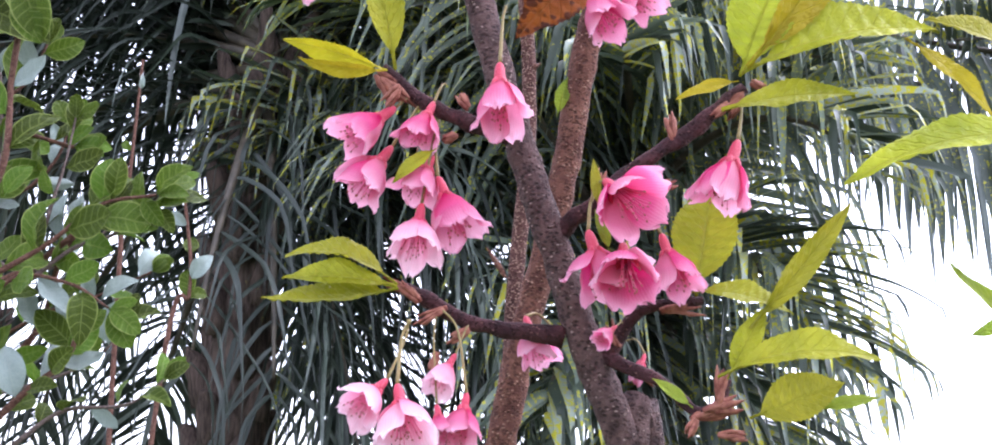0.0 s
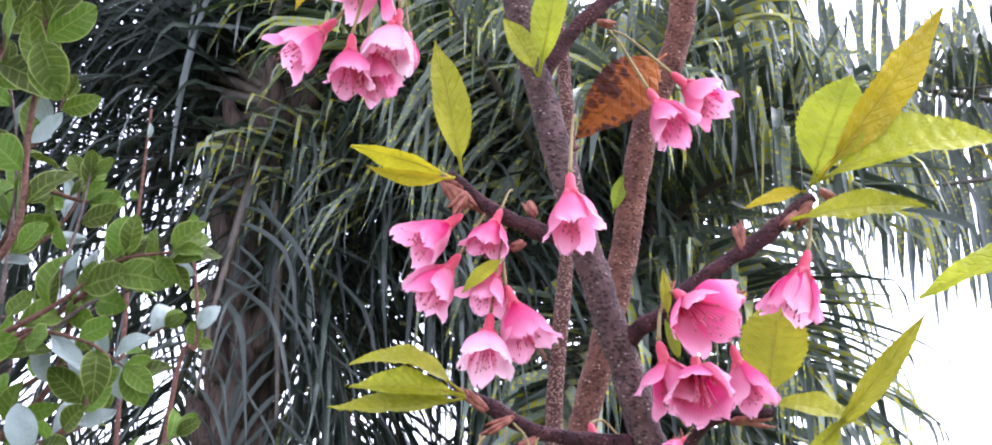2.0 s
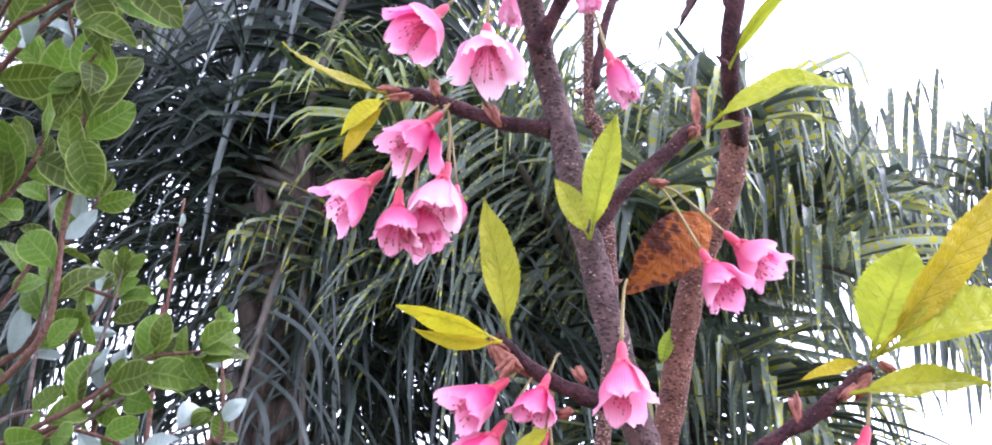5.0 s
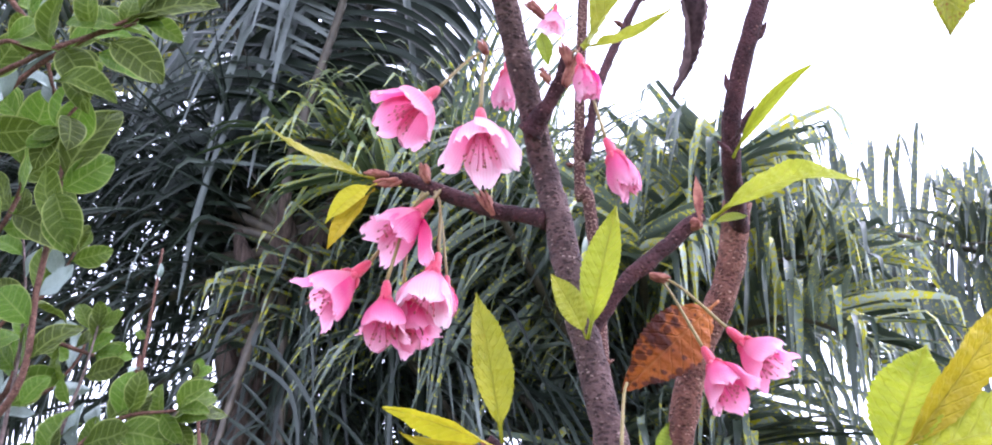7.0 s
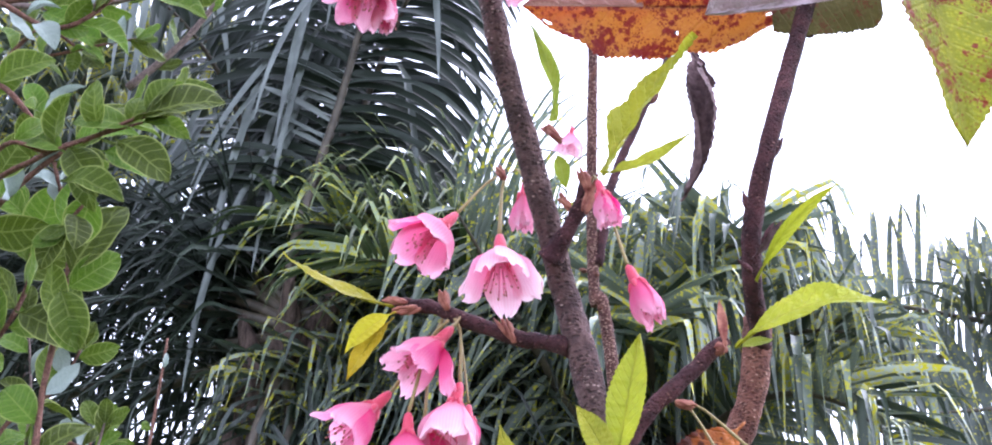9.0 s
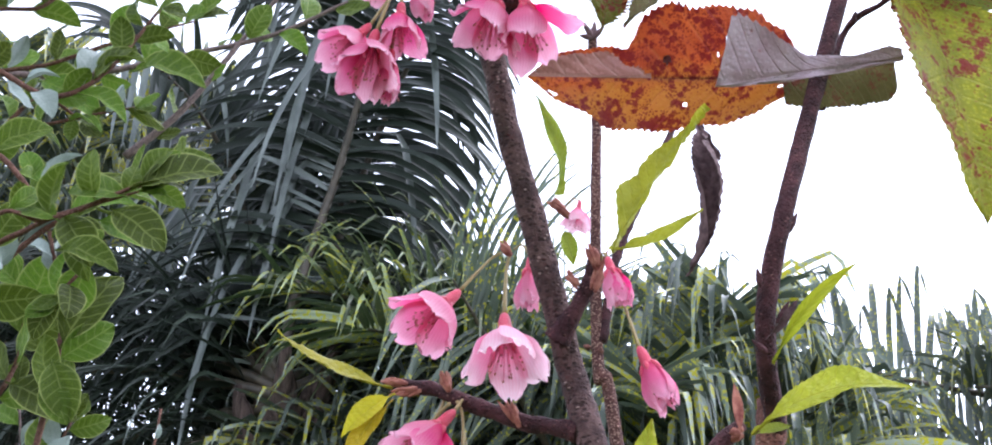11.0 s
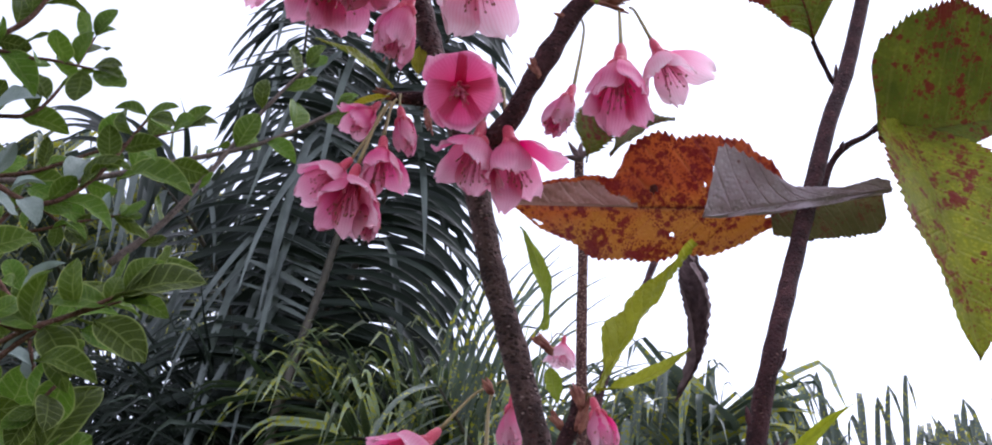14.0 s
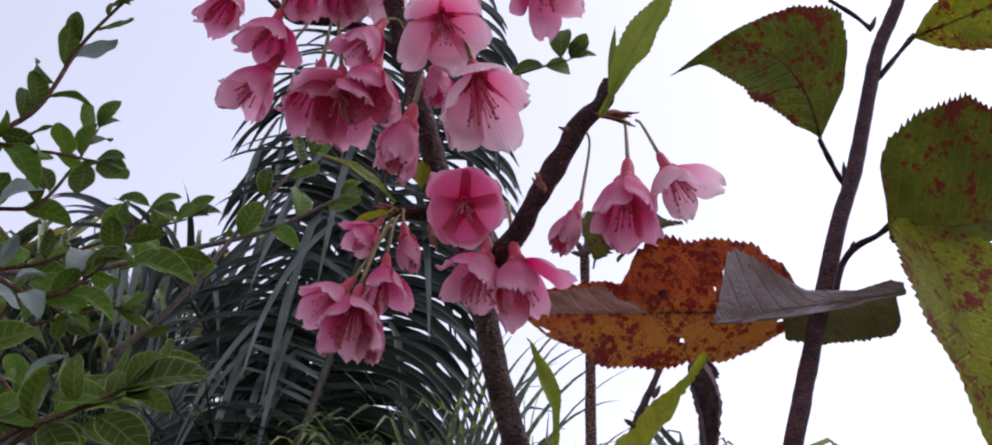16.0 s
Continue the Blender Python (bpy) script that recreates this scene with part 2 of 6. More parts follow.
def palm_material(name, low, high, sheen_rough, pale, spots=None, knee=0.72, spec=0.42, share=0.2):
    m, n, l, b = material(name, sheen_rough, spec)
    o = coords(n)
    isl = n.new("ShaderNodeNewGeometry").outputs["Random Per Island"]
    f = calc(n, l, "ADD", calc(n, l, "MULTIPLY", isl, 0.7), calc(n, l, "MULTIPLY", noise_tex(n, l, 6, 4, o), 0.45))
    # The pale top stops paint a sky sheen onto a random share of leaflets.
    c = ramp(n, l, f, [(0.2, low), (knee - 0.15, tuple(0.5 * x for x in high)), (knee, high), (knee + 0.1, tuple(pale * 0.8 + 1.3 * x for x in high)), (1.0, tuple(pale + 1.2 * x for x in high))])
    if spots:
        s = calc(n, l, "ADD", noise_tex(n, l, 60, 3, o), calc(n, l, "MULTIPLY", calc(n, l, "SUBTRACT", isl, 0.5), 0.28))
        c = mix(n, l, ramp(n, l, s, [(0.615, (0, 0, 0)), (0.65, (1, 1, 1))]), c, spots)
    l.new(c, b.inputs["Base Color"])
    w = noise_tex(n, l, 200, 2, o)
    bump(n, l, b, w, 0.2, 0.002)
    see_through(m, n, l, b, c, share)
    return m


# Near-black base paints in the backlit shade of the tall palm's crown.
PALM_SHADED = palm_material("shade_darkened_palm_leaflet", (0.006, 0.010, 0.007), (0.050, 0.068, 0.048), 0.45, 0.12, knee=0.9, spec=0.26)
# Lighter copy of the same leaflet, with less shade in its colour.
PALM_MID = palm_material("drooping_grey_green_leaflet", (0.010, 0.016, 0.011), (0.068, 0.088, 0.068), 0.38, 0.13, knee=0.82)
PALM_GREEN = palm_material("speckled_palm_leaflet", (0.026, 0.040, 0.025), (0.142, 0.180, 0.130), 0.34, 0.17, (0.46, 0.43, 0.02), share=0.30)
# Brighter, greener copy of PALM_GREEN; light on these fronds is in the colour.
PALM_LIT = palm_material("lit_green_palm_leaflet", (0.032, 0.054, 0.020), (0.168, 0.218, 0.10), 0.34, 0.15, (0.42, 0.42, 0.03), share=0.42)
PALM_SWEPT = palm_material("long_swept_palm_leaflet", (0.020, 0.031, 0.022), (0.108, 0.136, 0.104), 0.36, 0.15, (0.40, 0.40, 0.03), share=0.22)
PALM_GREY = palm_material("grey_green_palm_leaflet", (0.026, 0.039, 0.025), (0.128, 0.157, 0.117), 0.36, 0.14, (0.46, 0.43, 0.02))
# Grey colour stands in for sky reflected on the hanging leaflets' undersides.
PALM_SHEEN = palm_material("sky_sheen_palm_leaflet", (0.075, 0.095, 0.08), (0.21, 0.24, 0.22), 0.34, 0.16)
RACHIS = plain_material("brown_palm_rachis", (0.035, 0.028, 0.02), (0.10, 0.08, 0.055), 20, 0.5)
def fibre_material(name, dark, light):
    m, n, l, b = material(name, 0.88, 0.15)
    mp = n.new("ShaderNodeMapping")
    mp.inputs["Scale"].default_value = (1.0, 1.0, 0.12)
    l.new(coords(n), mp.inputs["Vector"])
    f = noise_tex(n, l, 70, 6, mp.outputs[0], 0.7)
    c = ramp(n, l, f, [(0.36, dark), (0.64, light)])
    c = mix(n, l, calc(n, l, "MULTIPLY", noise_tex(n, l, 9, 4, coords(n)), 0.7), c, dark)
    l.new(c, b.inputs["Base Color"])
    bump(n, l, b, f, 1.0, 0.02)
    return m


TRUNK = fibre_material("fibrous_brown_palm_trunk", (0.030, 0.021, 0.018), (0.19, 0.135, 0.11))
GRASS = plain_material("worn_lawn", (0.03, 0.05, 0.015), (0.09, 0.11, 0.04), 3, 0.9)


# ---- mesh helpers ----
def part(name, bm, mat, parent, label="", kind="", smooth=True):
    me = bm
    if not isinstance(bm, bpy.types.Mesh):
        me = bpy.data.meshes.new(name)
        bm.to_mesh(me)
        bm.free()
    if mat is not None and not me.materials:
        me.materials.append(mat)
    me.polygons.foreach_set("use_smooth", [smooth] * len(me.polygons))
    ob = new(name, me)
    ob.parent = parent
    if parent is not None and parent.data is None:
        ob.matrix_parent_inverse = Matrix.Translation(-parent.location)
    return tagged(ob, label, kind=kind)


def thing(name, place, label, category, group=""):
    ob = new(name)
    ob.location = place
    ob.empty_display_size = 0.1
    return tagged(ob, label, category, group)


def spline(points, values, steps):
    """Catmull-Rom through the points, with the values carried along."""
    p = [Vector(q) for q in points]
    p = [2 * p[0] - p[1]] + p + [2 * p[-1] - p[-2]]
    r = [values[0]] + list(values) + [values[-1]]
    out, val = [], []
    for i in range(1, len(p) - 2):
        for k in range(steps + (i == len(p) - 3)):
            t = k / steps
            a, b, c, d = p[i - 1:i + 3]
            out.append(0.5 * (2 * b + (c - a) * t + (2 * a - 5 * b + 4 * c - d) * t * t + (3 * b - a - 3 * c + d) * t ** 3))
            val.append(r[i] + (r[i + 1] - r[i]) * t)
    return out, val


def tube(bm, points, radii, sides=8, steps=5, lump=0.0, grain=60.0):
    line, rad = spline(points, radii, steps)
    ahead = (line[1] - line[0]).normalized()
    x = ahead.orthogonal().normalized()
    rings = []
    for i, q in enumerate(line):
        nxt = (line[min(i + 1, len(line) - 1)] - line[max(i - 1, 0)]).normalized()
        x = (x - nxt * x.dot(nxt)).normalized()
        y = nxt.cross(x)
        ring = []
        for k in range(sides):
            a = 2 * math.pi * k / sides
            way = x * math.cos(a) + y * math.sin(a)
            g = 1 + lump * noise.noise((q + way * rad[i]) * grain)
            ring.append(bm.verts.new(q + way * rad[i] * g))
        rings.append(ring)
    for a, b in zip(rings, rings[1:]):
        for k in range(sides):
            bm.faces.new((a[k], a[(k + 1) % sides], b[(k + 1) % sides], b[k]))
    bm.faces.new(rings[0][::-1])
    bm.faces.new(rings[-1])
    return rings


def branch(name, parent, points, radii, mat, sides=12, lump=0.46, grain=170.0, label=""):
    bm = bmesh.new()
    tube(bm, points, radii, sides, 9, lump, grain)
    return part(name, bm, mat, parent, label)


def blob(bm, centre, ahead, length, width, sides=7):
    """A pointed bud or scale."""
    ahead = Vector(ahead).normalized()
    c = Vector(centre)
    shape = ((0, 0.35), (0.2, 0.9), (0.45, 1.0), (0.75, 0.6), (1.0, 0.06))
    tube(bm, [c + ahead * length * s for s, _ in shape], [width * r for _, r in shape], sides, 2)


# ---- blades ----
def blade(name, parent, base, tip, facing, width, mat, bow=0.1, fold=0.25, twist=0.0, curl=0.0, teeth=0.03, wave=0.04,
          stalk=0.12, broad=0.42, holes=(), seed=0, pleats=1.9, segs=46, across=6, label="", ragged=0.0, sway=0.0, patch=None, profile=None):
    """A leaf from base to tip. profile: for a lopsided leaf, the width of its two sides as (share of length, share of length) stops. facing: the way its upper side looks; bow: how far it arches; fold: how far the halves rise from
    the midrib; twist: degrees from base to tip; curl: how far the tip turns over; holes: (u, v, radius) in blade shares."""
    base, tip = Vector(base), Vector(tip)
    axis = tip - base
    ln = axis.length
    ax = axis / ln
    up = Vector(facing)
    up = (up - ax * up.dot(ax)).normalized()
    rnd = random.Random(seed)
    bm = bmesh.new()
    lay = bm.loops.layers.uv.new("uv")
    rows, uvs = [], {}
    off, saw = rnd.random() * 50, 1.0
    for i in range(segs + 1):
        u = i / segs
        k = (u - stalk) / (1 - stalk)
        mid = base + ax * ln * u + up * ln * bow * (4 * u * (1 - u) + curl * (-u ** 3)) + ax.cross(up) * ln * sway * 4 * u * (1 - u)
        a = radians(twist * (u - 0.3))
        yy = (ax.cross(up) * math.cos(a) + up * math.sin(a)).normalized()
        zz = (up * math.cos(a) - ax.cross(up) * math.sin(a)).normalized()
        if k <= 0:
            half = 0.012 * ln
        else:
            e = math.log(0.5) / math.log(broad)
            half = max(0.004 * ln, 0.5 * width * ln * max(0.0, math.sin(math.pi * k ** e)) ** 0.85 * (1 - 0.35 * k ** 6))
            if teeth and segs < 60:
                half *= 1 + teeth * (1.2 if i % 2 else -1.2) + teeth * rnd.uniform(-0.5, 0.5)
            elif teeth:
                saw = rnd.uniform(0.5, 1.4) if i % 3 == 0 else saw
                half *= 1 + teeth * saw * (-1.0, 0.1, 1.5)[i % 3]
            half *= 1 - ragged * max(0.0, noise.noise(Vector((u * 9, off, 0)))) * 1.6
        sides = (half, half)
        if profile:
            bite = 1 + teeth * saw * (-1.0, 0.1, 1.5)[i % 3] - ragged * max(0.0, noise.noise(Vector((u * 9, off, 0)))) * 1.6
            sides = [ln * bite * float(np.interp(u, [p for p, _ in side], [w for _, w in side])) for side in profile]
        row = []
        for j in range(-across // 2, across // 2 + 1):
            s = j / (across / 2)
            wd = sides[s > 0]
            slip = 0.0
            for hu, hv, hr in holes:
                du, dv = u - hu, (0.5 + 0.5 * s - hv) * width
                far = math.hypot(du, dv)
                if 0.55 * hr < far < 1.5 * hr and abs(s) < 0.95:
                    grow = hr * (1 + 0.12 * noise.noise(Vector((du * 90, dv * 90, off)))) / far - 1
                    slip, s = du * grow, s + 2 * dv * grow / width
            ripple = wave * ln * noise.noise(Vector((u * 5, s * 1.6, off))) * abs(s)
            pleat = 0.013 * pleats * ln * math.cos(2 * math.pi * 12 * (u - 0.17 * abs(s))) * (1 - abs(s)) * abs(s) * 3 * min(1.0, width * 2)
            fwd = 0.10 * half * abs(s)
            v = bm.verts.new(mid + yy * wd * s * math.cos(fold * abs(s)) + zz * (wd * abs(s) * math.sin(fold) + ripple + pleat) + ax * (fwd + slip * ln))
            uvs[v] = (u, 0.5 + 0.5 * s * min(1, half / (0.5 * width * ln + 1e-9) + 0.05))
            row.append(v)
        rows.append(row)
    for i, (a, b) in enumerate(zip(rows, rows[1:])):
        for j in range(across):
            u, v = (i + 0.5) / segs, (j + 0.5) / across
            if any((u - hu) ** 2 + ((v - hv) * width) ** 2 < hr * hr * 0.85 for hu, hv, hr in holes):
                continue
            f = bm.faces.new((a[j], a[j + 1], b[j + 1], b[j]))
            if patch and patch[0] + 0.35 * (v - 0.5) + 0.04 * noise.noise(Vector((v * 9, off, 1))) < u < patch[1] and patch[2] < v < patch[3]:
                f.material_index = 1
            for loop in f.loops:
                loop[lay].uv = uvs[loop.vert]
    loose = [v for v in bm.verts if not v.link_faces]
    bmesh.ops.delete(bm, geom=loose, context="VERTS")
    ob = part(name, bm, mat, parent, label)
    if patch:
        ob.data.materials.append(patch[4])
    bm = bmesh.new()
    pts, rad = [], []
    for i in range(0, 11):
        u = i / 10 * 0.93
        pts.append(base + ax * ln * u + up * ln * (bow * (4 * u * (1 - u) + curl * (-u ** 3)) - 0.006) + ax.cross(up) * ln * sway * 4 * u * (1 - u))
        rad.append(ln * (0.011 - 0.009 * u) * min(1.0, 0.5 + width))
    tube(bm, pts, rad, 6, 2)
    part("midrib", bm, mat, ob)
    return ob


# ---- cherry flowers ----
def petal_mesh(name, mouth, reach, half, flare, mat, seed):
    """One petal of a flower 1 long along +z. mouth: the radius it swings out to; reach: its length along z; half: half its width;
    flare: how late it swings outward. A narrow claw, a broad round blade and a notched tip."""
    bm = bmesh.new()
    lay = bm.loops.layers.uv.new("uv")
    nu, nv = 16, 10
    cup = (0.9, 1.15, 0.75)[seed % 3]
    grid, uvs = [], {}
    for i in range(nu + 1):
        u = i / nu
        swell = math.sin(min(1.0, u * 1.7) * math.pi / 2)
        r = 0.085 + (mouth - 0.085) * (0.74 * swell + 0.26 * u ** flare)
        if mouth < 0.3:
            r *= 1 - 0.45 * max(0.0, (u - 0.5) / 0.5) ** 2
        z = 0.33 + reach * u
        if u < 0.62:
            w = half * (0.36 + 0.64 * math.sin(u / 0.62 * math.pi / 2) ** 1.1)
        else:
            w = half * math.sqrt(max(0.0, 1 - 0.86 * ((u - 0.62) / 0.38) ** 2.4))
        bend = max(r * cup, 0.14)
        row = []
        for j in range(nv + 1):
            q = 2 * j / nv - 1
            late = max(0.0, (u - 0.5) / 0.5)
            notch = 0.10 * math.exp(-(q / 0.15) ** 2) * late ** 5 + 0.10 * q * q * late ** 2 + 0.11 * late ** 4 * noise.noise(Vector((q * 4.3 + seed * 5.3, seed * 2.1, 0.5)))
            ruff = 0.095 * late * noise.noise(Vector((q * 1.7 + seed * 7.1, u * 2.2, seed * 3.3)))
            fine = 0.040 * late * noise.noise(Vector((q * 5.0 + seed, u * 5.0, seed * 1.7)))
            a = w * q / bend
            out = r - bend * (1 - math.cos(a)) + 0.028 * q * min(1.0, u * 3) + ruff + fine
            v = bm.verts.new((out, bend * math.sin(a), z - notch * max(reach, 0.3) + ruff * 0.5))
            uvs[v] = (u, j / nv)
            row.append(v)
        grid.append(row)
    for a, b in zip(grid, grid[1:]):
        for j in range(nv):
            f = bm.faces.new((a[j], a[j + 1], b[j + 1], b[j]))
            for loop in f.loops:
                loop[lay].uv = uvs[loop.vert]
    me = bpy.data.meshes.new(name)
    bm.to_mesh(me)
    bm.free()
    me.materials.append(mat)
    return me


def calyx_mesh():
    bm = bmesh.new()
    prof = ((0.0, 0.024), (0.04, 0.052), (0.12, 0.070), (0.24, 0.078), (0.34, 0.088), (0.37, 0.080))
    tube(bm, [(0, 0, z) for z, _ in prof], [r for _, r in prof], 12, 3)
    for k in range(5):
        a = 2 * math.pi * (k + 0.5) / 5
        q = Vector((math.cos(a), math.sin(a), 0))
        tube(bm, [q * 0.070 + Vector((0, 0, 0.30)), q * 0.115 + Vector((0, 0, 0.38)), q * (0.15 + 0.02 * (k % 2)) + Vector((0, 0, 0.49))], [0.040, 0.042, 0.006], 6, 3)
    me = bpy.data.meshes.new("flower")
    bm.to_mesh(me)
    bm.free()
    me.materials.append(CALYX)
    return me


def stamen_meshes(seed):
    rnd = random.Random(seed)
    fil, ant = bmesh.new(), bmesh.new()
    for k in range(20):
        a, q = rnd.uniform(0, 6.283), rnd.uniform(0.05, 0.21)
        end = Vector((math.cos(a) * q, math.sin(a) * q, rnd.uniform(0.66, 0.96)))
        tube(fil, [(math.cos(a) * 0.05, math.sin(a) * 0.05, 0.3), end * 0.6 + Vector((0, 0, 0.1)), end], [0.009, 0.008, 0.006], 4, 2)
        blob(ant, end - Vector((0, 0, 0.015)), (math.cos(a) * 0.3, math.sin(a) * 0.3, 1), 0.040, 0.014, 5)
    out = []
    for name, bm, mat in (("stamens", fil, FILAMENT), ("anthers", ant, ANTHER)):
        me = bpy.data.meshes.new(name)
        bm.to_mesh(me)
        bm.free()
        me.materials.append(mat)
        out.append(me)
    return out


CALYX_MESH = calyx_mesh()
STAMENS = [stamen_meshes(s) for s in (3, 8)]
FORMS = {
    "bell": [petal_mesh("petal", 0.365, 0.66, 0.255, 2.8, PETAL, s) for s in (1, 2, 3)],
    "closed": [petal_mesh("petal", 0.235, 0.68, 0.22, 2.0, PETAL, s) for s in (4, 5, 6)],
    "open": [petal_mesh("petal", 0.45, 0.60, 0.285, 2.2, PETAL, s) for s in (7, 8, 9)],
    "pale": [petal_mesh("petal", 0.40, 0.66, 0.265, 2.6, PETAL_PALE, s) for s in (10, 11, 12)],
    "pale_open": [petal_mesh("petal", 0.49, 0.62, 0.30, 2.2, PETAL_PALE, s) for s in (13, 14, 15)],
    "flat": [petal_mesh("petal", 0.62, 0.36, 0.44, 1.2, PETAL, s) for s in (16, 17, 18)],
}
LOOKS = {"bell": "rose-pink bell-shaped cherry blossom hanging from its stalk", "closed": "half-closed deep pink cherry blossom on a stalk",
         "open": "open rose-pink cherry blossom with crimson calyx", "pale": "pale pink hanging cherry blossom with red calyx",
         "pale_open": "wide-open pale pink blossom showing its stamens", "flat": "fully open pink blossom facing outward with red throat"}
SEED = [0]


def flower(tree, base, mouth, node, form, scale=1.0):
    """A blossom from the calyx's foot to the mouth's middle, on a stalk that springs from node."""
    SEED[0] += 1
    rnd = random.Random(SEED[0] * 13)
    base, mouth, node = Vector(base), Vector(mouth), Vector(node)
    way = mouth - base
    size = way.length * scale
    turn = way.to_track_quat("Z", "Y").to_matrix().to_4x4() @ Matrix.Rotation(rnd.uniform(0, 6.28), 4, "Z")
    ob = part("flower", CALYX_MESH, None, tree, LOOKS[form])
    loose = rnd.choice((None, None, 0, 1, 3)) if form != "closed" else None
    ob.matrix_basis = Matrix.Translation(base) @ turn @ Matrix.Diagonal((size, size, size, 1))
    for k in range(5):
        p = part("petal", FORMS[form][(k + SEED[0]) % 3], None, ob)
        tip = rnd.uniform(0.25, 0.5) if k == loose else rnd.uniform(-0.10, 0.12)
        hinge = Matrix.Translation((0.07, 0, 0.34)) @ Matrix.Rotation(tip, 4, "Y") @ Matrix.Rotation(rnd.uniform(-0.12, 0.12), 4, "X") @ Matrix.Translation((-0.07, 0, -0.34))
        p.matrix_basis = Matrix.Rotation(2 * math.pi * k / 5 + rnd.uniform(-0.12, 0.12), 4, "Z") @ hinge @ Matrix.Diagonal((1, 1, rnd.uniform(0.9, 1.06), 1))
    fil, ant = STAMENS[SEED[0] % 2]
    part("stamen_tuft", fil, None, ob, kind="stuff")
    part("anther_tuft", ant, None, ob, kind="stuff")
    bm = bmesh.new()
    mid = (node * 0.5 + base * 0.5) - way.normalized() * (node - base).length * 0.22 + Vector((0, 0, 0.001))
    inv = ob.matrix_basis.inverted()
    tube(bm, [inv @ node, inv @ mid, inv @ base], [0.021, 0.020, 0.028], 6, 6)
    part("stalk", bm, PEDICEL, ob)
    return ob


def bud(tree, place, ahead, length, width, mat=None, name="bud"):
    rnd = random.Random(int(length * 1e6) + int(width * 1e7))
    bm = bmesh.new()
    w = Vector(ahead).normalized()
    side = w.orthogonal().normalized()
    if name != "bud":
        blob(bm, place, ahead, length, width)
        return part(name, bm, mat, tree)
    length, width = length * 0.9, width * 0.66
    blob(bm, place, ahead, length * 0.8, width * 0.8)
    for k in range(9):
        q = Matrix.Rotation(k * 2.4 + rnd.uniform(-0.4, 0.4), 3, w) @ side
        p, ln = Vector(place) + q * width * 0.45 + w * length * rnd.uniform(-0.15, 0.25), length * rnd.uniform(0.45, 0.85)
        out = rnd.uniform(0.02, 0.26)
        tube(bm, [p, p + (w + q * out) * ln * 0.3, p + (w + q * out * 1.2) * ln * 0.65, p + (w + q * out * rnd.uniform(0.7, 1.4)) * ln], [width * 0.4, width * 0.62, width * 0.5, width * 0.14], 7, 4, 0.35, 500)
    return part(name, bm, mat or BUD_SCALE, tree, "ragged reddish-brown bud scales at the twig's node")


# ---- palms ----
def leaflet_block(paths, ups, widths):
    """Arched, V-folded ribbons: paths (n, k, 3), sideways vectors (n, k, 3), widths (n, k). Gives points and quads."""
    n, k, _ = paths.shape
    along = np.gradient(paths, axis=1)
    along /= np.linalg.norm(along, axis=2, keepdims=True) + 1e-9
    side = np.cross(along, ups)
    side /= np.linalg.norm(side, axis=2, keepdims=True) + 1e-9
    up = np.cross(side, along)
    w = widths[..., None] * 0.5
    pts = np.stack([paths - side * w + up * w * 0.45, paths, paths + side * w + up * w * 0.45], axis=2).reshape(-1, 3)
    quads = []
    for i in range(n):
        o = i * k * 3
        for j in range(k - 1):
            a = o + j * 3
            quads.append((a, a + 1, a + 4, a + 3))
            quads.append((a + 1, a + 2, a + 5, a + 4))
    return pts, quads


